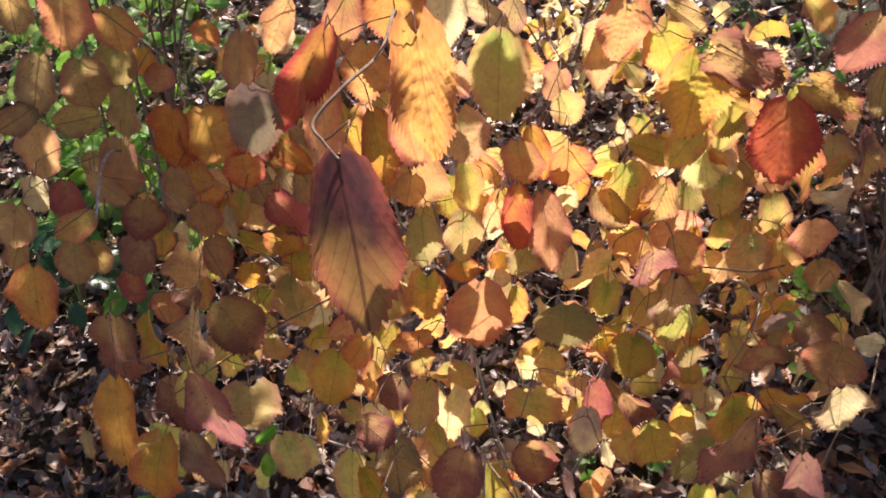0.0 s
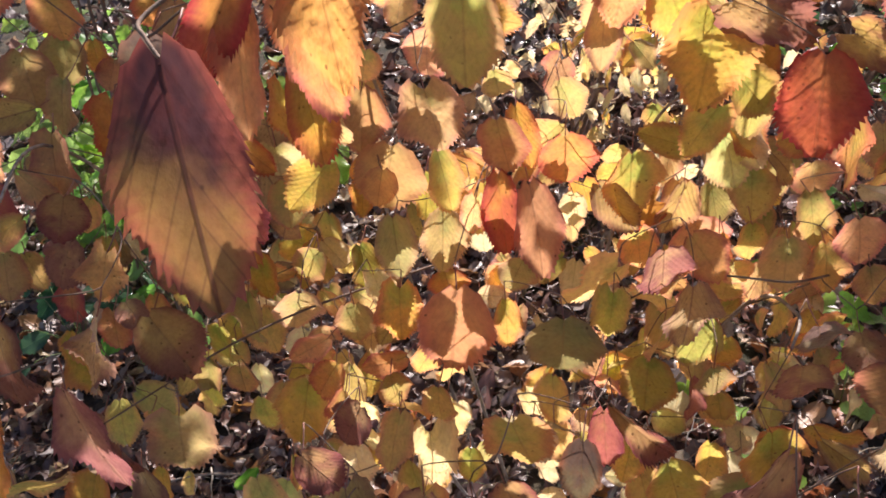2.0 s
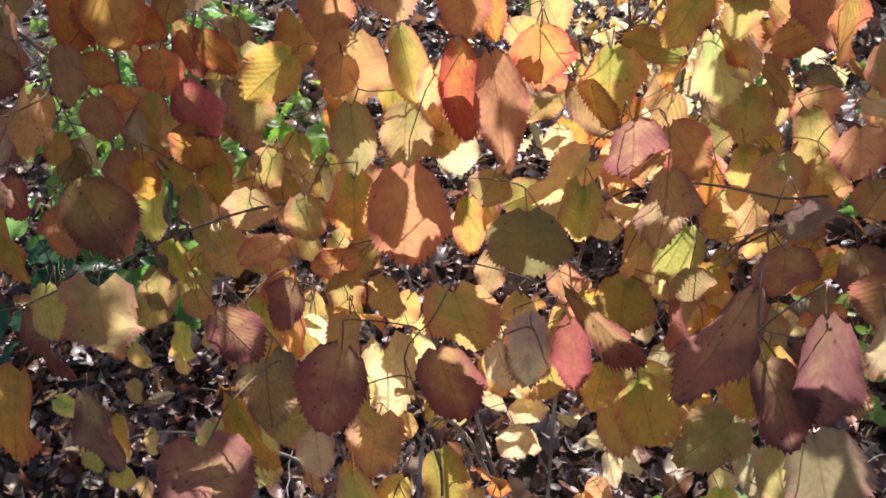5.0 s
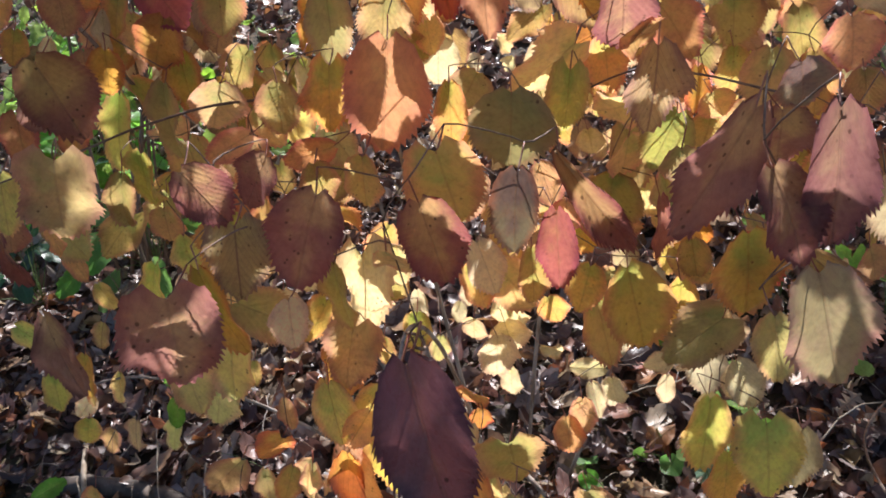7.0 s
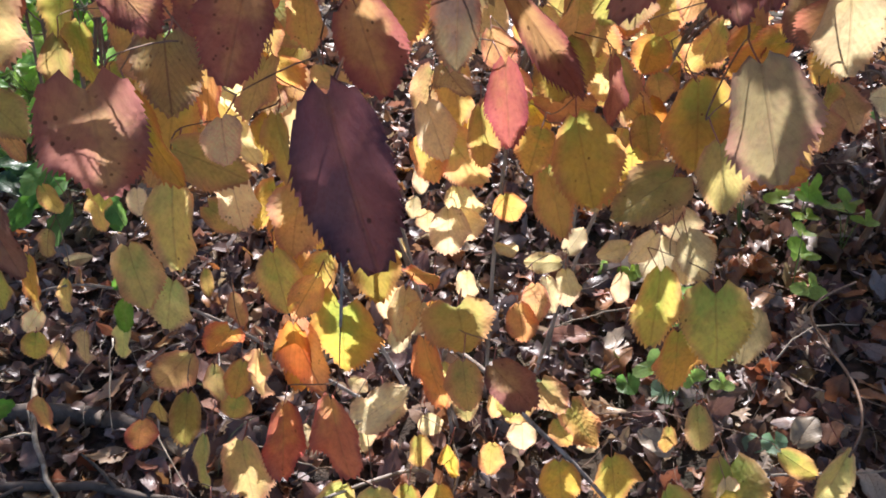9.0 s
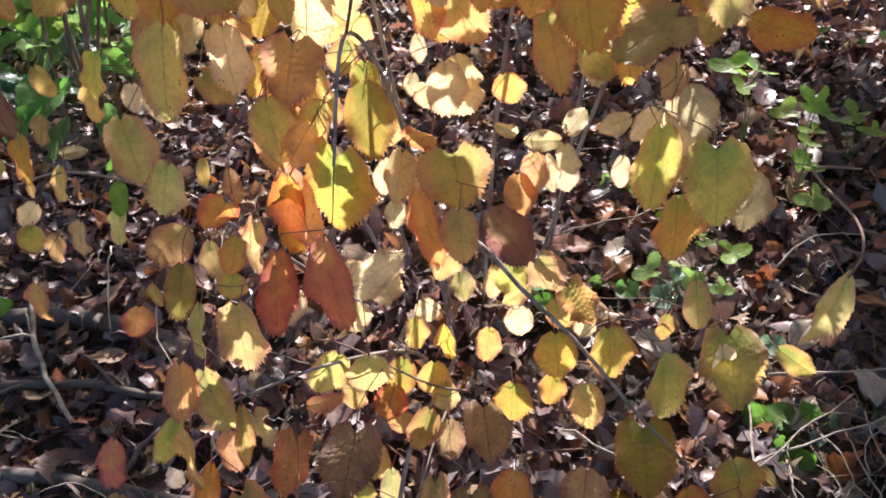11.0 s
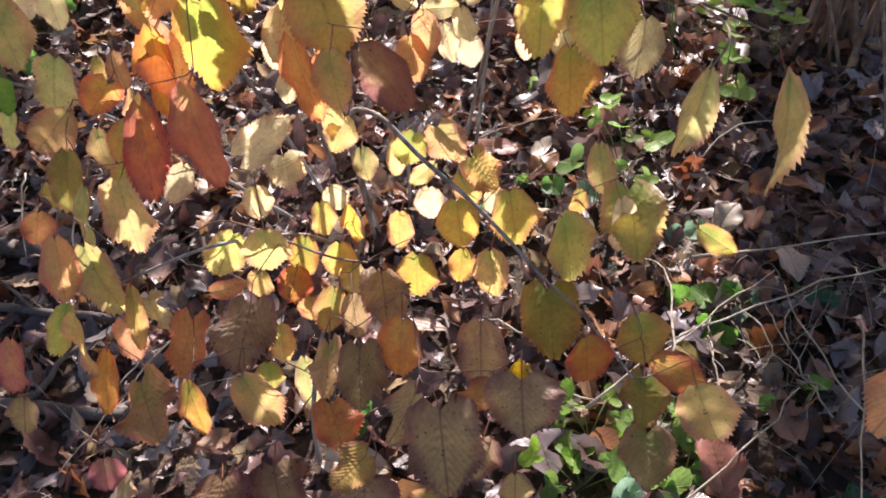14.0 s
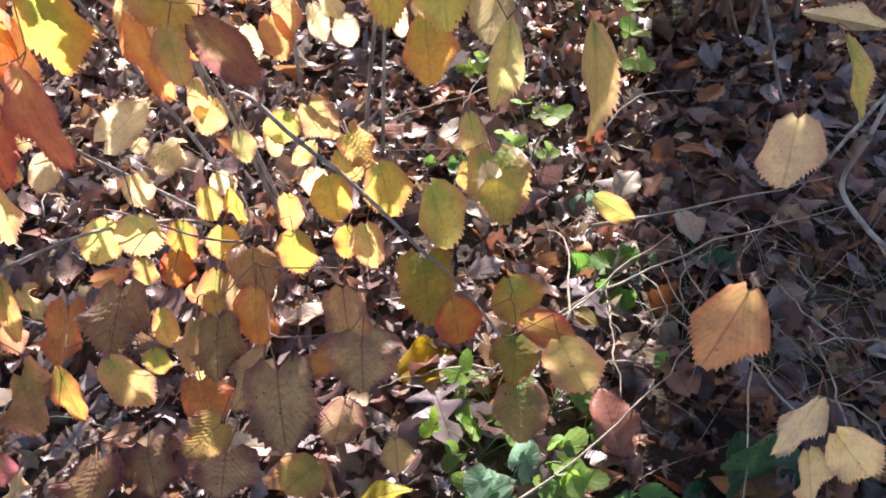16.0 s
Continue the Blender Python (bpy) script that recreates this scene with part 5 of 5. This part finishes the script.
def herb(name, label, category, kind, colour, at, leaves, size, height, spread, seed, group="green herbs"):
    """A low plant: stalks that rise from one root, each with a leaf, and one leafy stem when it is tall."""
    rng = random.Random(seed)
    root = tagged(new(name), label, category, group)
    root.location = (at[0], at[1], ground_height(*at) + 0.004)
    for k in range(leaves):
        a = rng.uniform(0, 6.3)
        out = spread * rng.uniform(0.35, 1.0)
        up = height * rng.uniform(0.35, 1.0)
        end = Vector((out * math.cos(a), out * math.sin(a), up))
        v, f = [], []
        tube(v, f, bent((0, 0, 0), end, (0, 0, 0.25 * up), 5), 0.0013, 0.0008, 4)
        part("stalk", mesh_of("stalk", v, f, [GREEN_STALK]), root)
        s = size * rng.uniform(0.6, 1.15)
        way = Vector((math.cos(a), math.sin(a), rng.uniform(-0.7, 0.1))).normalized()
        face = Vector((rng.gauss(0, 0.3), -0.45 + rng.gauss(0, 0.3), 1))
        part("leaf", HERB_MESH[kind, colour, k % 2], root, "", leaf_pose(end, end + way * s, rng.uniform(-15, 15), s, face))
    return root


LUSH = "bright green leafy herb growing through fallen leaves"
for k, (x, y, n, c) in enumerate([(-1.05, 1.95, 14, "herb"), (-1.25, 2.1, 12, "herb"), (-1.5, 2.4, 14, "herb"), (-1.65, 2.95, 14, "herb"), (-1.85, 3.05, 12, "herb"), (-1.45, 3.2, 14, "herb"),
                                  (-1.15, 3.05, 10, "herb"), (-0.7, 2.05, 10, "herb"), (-0.58, 2.3, 9, "herb"), (-0.9, 1.65, 12, "herb"), (-1.95, 3.3, 12, "herb"), (-1.2, 1.55, 8, "ivy"), (-1.2, 1.8, 8, "ivy"),
                                  (-0.75, 2.6, 12, "herb"), (-1.6, 2.7, 12, "herb"), (-1.35, 2.75, 12, "herb"), (-0.95, 2.35, 10, "herb"), (-1.34, 2.2, 12, "herb"), (-1.39, 1.94, 10, "herb"), (-1.42, 2.62, 12, "herb"), (-1.38, 3.5, 12, "herb"), (-1.12, 2.7, 12, "herb"), (-1.08, 2.2, 10, "herb")]):
    herb("green_herb", LUSH if c == "herb" else "dark green leafy herb in the shade", "herb", "ovate", "fresh" if c == "herb" and k % 3 else c, (x, y), int(n * 1.5), 0.10, 0.28, 0.17, 400 + k)
for k, (x, y, n, c, s) in enumerate([(1.37, 2.62, 10, "herb", 0.07), (1.23, 2.4, 10, "herb", 0.07), (0.95, 2.63, 8, "herb", 0.06), (0.2, 3.4, 8, "herb", 0.07), (0.66, 2.8, 8, "mint", 0.06), (1.1, 2.9, 9, "ivy", 0.07), (1.0, 1.75, 5, "herb", 0.05)]):
    herb("green_herb", LUSH, "herb", "ovate", c, (x, y), n, s, 0.16, 0.11, 430 + k)
herb("green_herb", "dark green broad leaf low over the litter", "herb", "ovate", "herb", (-0.86, 0.80), 4, 0.085, 0.16, 0.05, 450)
for k, (x, y, n, h) in enumerate([(0.68, 1.38, 4, 0.20), (0.80, 1.36, 4, 0.20), (0.87, 1.28, 3, 0.18), (0.73, 1.17, 3, 0.14), (0.48, 0.93, 4, 0.14), (0.41, 0.86, 3, 0.12), (0.41, 1.26, 4, 0.07), (0.49, 1.06, 5, 0.07), (0.325, 0.405, 6, 0.06), (0.30, 0.33, 6, 0.06), (0.37, 0.30, 6, 0.06), (0.40, 0.38, 4, 0.06)]):
    herb("lobed_herb", "fresh green herb with lobed leaves on thin stalks", "herb", "lobed", "fresh", (x, y), n, 0.055 if k > 3 else 0.075, h, 0.07, 460 + k)
for k, (x, y, n, s, c) in enumerate([(0.545, 0.605, 7, 0.046, "herb"), (0.60, 0.62, 3, 0.034, "mint"), (0.44, 0.90, 4, 0.045, "mint"), (0.34, 0.95, 3, 0.04, "herb"),
                                     (0.57, 0.80, 2, 0.05, "mint"), (0.33, 0.28, 4, 0.05, "mint"), (0.44, 0.34, 4, 0.036, "herb"), (0.18, 0.90, 3, 0.04, "herb"), (0.62, 0.42, 3, 0.03, "herb"), (-0.02, 0.45, 2, 0.03, "herb")]):
    herb("ground_cover_plant", "small green round-leaved plant on the leaf litter", "ground cover", "round", c, (x, y), n, s, 0.045, 0.05, 480 + k)
for k, (x, y, s, c) in enumerate([(0.41, 0.25, 0.085, "herb"), (0.475, 0.24, 0.08, "herb"), (0.525, 0.22, 0.085, "ivy"), (0.62, 0.24, 0.11, "ivy"), (0.345, 0.26, 0.07, "mint"), (0.68, 0.62, 0.06, "ivy")]):
    herb("broad_leaved_plant", "low plant with a broad smooth green leaf", "ground cover", "ovate" if k != 3 else "round", c, (x, y), 2, s, 0.05, 0.02, 500 + k)


# ---- wood and dry stems on the ground ----
def fallen_branch(a, b, r0, r1, seed, material, label, name="fallen_branch", forks=2, sag=0.01):
    rng = random.Random(seed)
    a, b = Vector((a[0], a[1], ground_height(a[0], a[1]) + a[2])), Vector((b[0], b[1], ground_height(b[0], b[1]) + b[2]))
    line = bent(a, b, (rng.uniform(-0.03, 0.03), rng.uniform(-0.03, 0.03), sag), 10, rng, 0.004)
    v, f = [], []
    tube(v, f, line, r0, r1, 8)
    root = tagged(new(name, mesh_of(name, v, f, [material])), label, "branch", "branches on the ground")
    for k in range(forks):
        p = line[rng.randrange(3, 9)]
        q = p + Vector((rng.uniform(-0.12, 0.12), rng.uniform(-0.12, 0.12), rng.uniform(0.0, 0.04)))
        v, f = [], []
        tube(v, f, bent(p, q, (0, 0, 0.01), 5, rng, 0.003), r1 * 0.7, r1 * 0.35, 5)
        part("side_twig", mesh_of("side_twig", v, f, [material]), root)
    return root


fallen_branch((-0.88, 0.95, 0.012), (-0.50, 0.86, 0.012), 0.022, 0.017, 1, LOG_BARK, "dark grey rotting branch lying on the litter", forks=1)
fallen_branch((-0.95, 0.76, 0.02), (-0.36, 0.68, 0.022), 0.010, 0.006, 2, LOG_BARK, "dark grey branch lying on the litter")
fallen_branch((-0.80, 0.60, 0.012), (-0.30, 0.50, 0.015), 0.014, 0.009, 3, LOG_BARK, "dark grey branch lying on the litter", forks=1)
fallen_branch((-0.86, 1.05, 0.03), (-0.62, 0.66, 0.05), 0.006, 0.004, 4, DEAD_STEM, "bleached dry stick on the litter")
DRY = "thin bleached dry stem lying over the leaf litter"
for k, (a, b) in enumerate([((0.32, 0.42, 0.06), (0.66, 0.66, 0.05)), ((0.40, 0.50, 0.05), (0.95, 0.66, 0.06)), ((0.54, 0.70, 0.05), (0.95, 0.72, 0.07)), ((0.44, 0.46, 0.09), (0.47, 0.72, 0.03)), ((0.95, 0.50, 0.04), (1.15, 0.85, 0.10)),
                            ((0.62, 0.95, 0.04), (0.80, 1.02, 0.06)), ((0.30, 0.22, 0.06), (0.62, 0.44, 0.05)), ((0.02, 0.66, 0.05), (-0.05, 0.40, 0.04)), ((-0.55, 0.95, 0.06), (-0.40, 0.70, 0.03)), ((-0.70, 1.10, 0.06), (-0.62, 0.86, 0.05)),
                            ((-0.30, 0.62, 0.05), (-0.42, 0.40, 0.05)), ((0.22, 1.05, 0.05), (0.45, 1.12, 0.06)), ((0.72, 0.30, 0.05), (0.66, 0.62, 0.06)), ((0.75, 0.55, 0.05), (0.60, 0.20, 0.05)), ((0.20, 0.60, 0.04), (0.34, 0.48, 0.04))]):
    fallen_branch(a, b, 0.0019, 0.0010, 20 + k, DEAD_STEM, DRY, "dry_stem", 1 if k % 3 == 0 else 0, 0.015)

# broken twigs strewn over the litter
rng = random.Random(55)
for k in range(26):
    x, y = (rng.uniform(0.3, 1.05), rng.uniform(0.25, 1.1)) if k < 16 else (rng.uniform(-0.9, -0.2), rng.uniform(0.3, 1.1))
    a, n = rng.uniform(0, 6.3), rng.uniform(0.08, 0.2)
    fallen_branch((x, y, 0.035), (x + n * math.cos(a), y + n * math.sin(a), rng.uniform(0.03, 0.06)), rng.uniform(0.0010, 0.0018), 0.0008, 60 + k, DEAD_STEM if k % 3 else BARK, DRY if k % 3 else "thin brown broken twig on the litter", "dry_stem" if k % 3 else "fallen_twig", k % 2, 0.012)

# dry grass blades in the shade
grass = Mass([DEAD_STEM, GREEN_STALK])
rng = random.Random(77)
for k in range(270):
    x, y = (rng.gauss(0.85, 0.18), rng.gauss(0.52, 0.16)) if k < 140 else (rng.uniform(-1.0, 1.4), rng.uniform(0.1, 1.6))
    a = rng.uniform(0, 6.3)
    n = rng.uniform(0.05, 0.19)
    p = Vector((x, y, ground_height(x, y) + 0.01))
    q = p + Vector((n * math.cos(a), n * math.sin(a), rng.uniform(0.0, 0.05)))
    grass.stalk(bent(p, q, (rng.gauss(0, 0.012), rng.gauss(0, 0.012), rng.uniform(0.01, 0.045)), 6), 0.0007, 0.0003, 0 if rng.random() < 0.85 else 1, 3)
tagged(new("dry_grass", grass.mesh("dry_grass")), "thin dry grass and stalks tangled over the litter", "grass", kind="stuff")


# ---- leaves that lie on the litter and stand out ----
def ground_leaf(name, label, at, size, shape, mat, turn, tilt=(0, 0), lift=0.03, width=1.0):
    v, f, u, r = shape
    ob = tagged(new(name, mesh_of(name, v, f, [mat], u, r)), label, "fallen leaf", "fallen leaves")
    ob.matrix_basis = pose(at[0], at[1], ground_height(*at) + lift, tilt[0], tilt[1], turn) @ Matrix.Diagonal((size * width, size, size, 1))
    return ob


OAK = leaf_shape(700, 0.75, 0.2, 0.4, 0.3, 0.3, 0.0, lobed, 34, 3)
PLAIN = leaf_shape(701, 0.8, 0.3, 0.5, 0.3, 0.4, 0.05)
LONG = leaf_shape(702, 0.5, 0.4, 0.4, 0.4, 0.3, 0.03, slender)
greyed, rusty, sandy = (leaf_material("single_" + k, a, b, c, 1.0, through_part=0.2, gloss=0.42, pale=p, spots=0.5) for k, a, b, c, p in (
    ("grey", (0.20, 0.145, 0.15), (0.15, 0.10, 0.105), (0.13, 0.09, 0.09), 0.3), ("rust", (0.42, 0.14, 0.05), (0.34, 0.13, 0.05), (0.25, 0.07, 0.03), 0.0), ("sand", (0.48, 0.36, 0.23), (0.38, 0.25, 0.15), (0.3, 0.18, 0.1), 0.2)))
yellowed = leaf_material("single_yellow", (0.62, 0.46, 0.03), (0.55, 0.40, 0.04), (0.4, 0.25, 0.04), 1.0, gloss=0.4)
ground_leaf("oak_leaf", "grey-purple lobed oak leaf lying on the litter", (0.262, 0.345), 0.125, OAK, greyed, 12, (12, 6))
ground_leaf("oak_leaf", "grey lobed oak leaf on the litter", (0.10, 0.54), 0.12, OAK, greyed, 70, (-10, 8))
ground_leaf("oak_leaf", "faded purple lobed oak leaf on shaded litter", (0.96, 0.86), 0.12, OAK, greyed, -60, (8, 0))
ground_leaf("oak_leaf", "faded grey oak leaf on the litter", (0.80, 0.72), 0.11, OAK, greyed, 130, (8, 10))
ground_leaf("oak_leaf", "faded grey oak leaf on the litter", (0.52, 0.52), 0.10, OAK, greyed, 30, (14, 10))
ground_leaf("fallen_leaf", "bright yellow spotted leaf on the litter", (0.205, 0.465), 0.085, PLAIN, yellowed, -70, (10, 12))
ground_leaf("fallen_leaf", "bright yellow leaf half under the litter", (0.135, 0.275), 0.07, LONG, yellowed, -80, (15, -8))
ground_leaf("fallen_leaf", "bright yellow curled leaf on the litter", (0.50, 0.505), 0.05, LONG, yellowed, 40, (20, 12))
ground_leaf("fallen_leaf", "rust-red curled leaf on the litter", (0.475, 0.30), 0.075, PLAIN, rusty, 10, (35, 10), 0.04)
ground_leaf("fallen_leaf", "long sandy dead leaf on the litter", (0.045, 0.37), 0.10, LONG, sandy, 80, (14, 6))
ground_leaf("fallen_leaf", "long pale dead leaf on the litter", (0.13, 0.60), 0.10, LONG, sandy, 95, (10, 20))
ground_leaf("fallen_leaf", "pale curled leaf standing out of the litter", (0.60, 0.76), 0.06, PLAIN, sandy, -40, (30, 10), 0.05)
rng = random.Random(91)
for k in range(34):
    x, y = rng.uniform(0.35, 0.85), rng.uniform(0.6, 1.5)
    ground_leaf("fallen_leaf", "rust-orange dead leaf on the litter" if k % 2 else "pale sandy dead leaf on the litter", (x, y), rng.uniform(0.04, 0.07), (PLAIN, LONG, OAK)[k % 3] if k % 6 else PLAIN,
                rusty if k % 2 else sandy, rng.uniform(0, 360), (rng.gauss(0, 18), rng.gauss(0, 18)), rng.uniform(0.02, 0.045))


# ---- neighbouring shrubs, dark stems with a leafy crown ----
def thicket(label, at, stems, tips, count, box, seed, colours, size=(0.05, 0.075), slab=None):
    rng = random.Random(seed)
    root = tagged(new("neighbour_shrub"), label, "shrub", "shrubs behind")
    root.location = (at[0], at[1], 0)
    ends = []
    for k in range(stems):
        a = Vector((rng.gauss(0, 0.05), rng.gauss(0, 0.05), -0.03))
        b = Vector((tips[0] - at[0] + rng.gauss(0, 0.25), tips[1] - at[1] + rng.gauss(0, 0.25), tips[2] + rng.gauss(0, 0.12)))
        line = bent(a, b, (rng.gauss(0, 0.05), rng.gauss(-0.05, 0.05), 0.12), 12, rng, 0.008)
        v, f = [], []
        tube(v, f, line, rng.uniform(0.003, 0.008), 0.0015, 6)
        for q in line[3::2]:
            e = q + Vector((rng.gauss(0, 0.16), rng.gauss(0, 0.16), rng.uniform(0.0, 0.2)))
            tube(v, f, bent(q, e, (0, 0, 0.02), 5, rng, 0.006), 0.0025, 0.001, 4)
            ends.append(e)
        part("stem", mesh_of("stem", v, f, [TWIG]), root)
    mass = Mass([MASS[c] for c in colours] + [BARK])
    for k in range(count):
        ball = Vector((rng.gauss(0, 1), rng.gauss(0, 1), rng.gauss(0, 1))).normalized() * rng.random() ** 0.4 * rng.uniform(0.8, 1.15)
        p = Vector([(box[2 * i] + box[2 * i + 1]) / 2 + 0.58 * (box[2 * i + 1] - box[2 * i]) * ball[i] for i in range(3)]) - Vector((at[0], at[1], 0))
        if rng.random() < 0.25 and ends:
            p = rng.choice(ends) + Vector((rng.gauss(0, 0.05), rng.gauss(0, 0.05), rng.gauss(0, 0.05)))
        if slab:
            # the crown keeps to a slanting layer over the low open ground
            y = p.y + at[1]
            low = max(slab[0] - 0.35 * y - 0.1 * (p.x + at[0]), 0.55 * (y - slab[1]))
            if p.z < low:
                p.z = low + rng.uniform(0.0, 0.7)
            # its sunward edge: the litter beside it lies in the open
            shade_x, shade_y = p.x + at[0] - 0.25 * p.z, y - 1.79 * p.z
            open_x = 0.48 + 0.29 * shade_y if shade_y > 0.2 else 0.538 + 0.85 * (shade_y - 0.2)
            if slab[2] and shade_y > -0.9 and shade_x < open_x:
                p.x += open_x - shade_x + 0.5 * rng.random() ** 2
        s = rng.uniform(*size)
        d = Vector((rng.gauss(0, 0.5), rng.gauss(-0.2, 0.5), -1)).normalized()
        mass.leaf(LITTER_SHAPES[(1, 2, 4, 5, 7, 8)[k % 6]], leaf_pose(p, p + d * s, rng.uniform(-60, 60), s * 0.85 / 0.8), rng.randrange(len(colours)))
    tagged(part("foliage", mass.mesh("foliage"), root, "yellow and tan leaves"), kind="stuff")


thicket("dark many-stemmed shrub with yellow leaves above", (1.02, 1.28), 24, (1.15, 1.95, 1.3), 3500, (0.5, 1.95, 1.5, 3.8, 0.7, 2.2), 61, ("gold", "amber", "olive"), slab=(1.58, 1.6, 1))
thicket("dark-stemmed shrub with tan and yellow leaves above", (-0.95, 1.60), 8, (-0.8, 2.2, 1.35), 4000, (-1.30, 0.04, 1.4, 3.2, 0.8, 2.4), 62, ("amber", "tan", "olive"), slab=(1.60, 1.75, 0))
thicket("open shrub with pale sunlit yellow leaves", (0.25, 2.2), 6, (0.3, 2.4, 0.5), 190, (0.0, 1.0, 1.8, 2.7, 0.08, 0.55), 63, ("straw", "gold", "straw"), (0.05, 0.07))
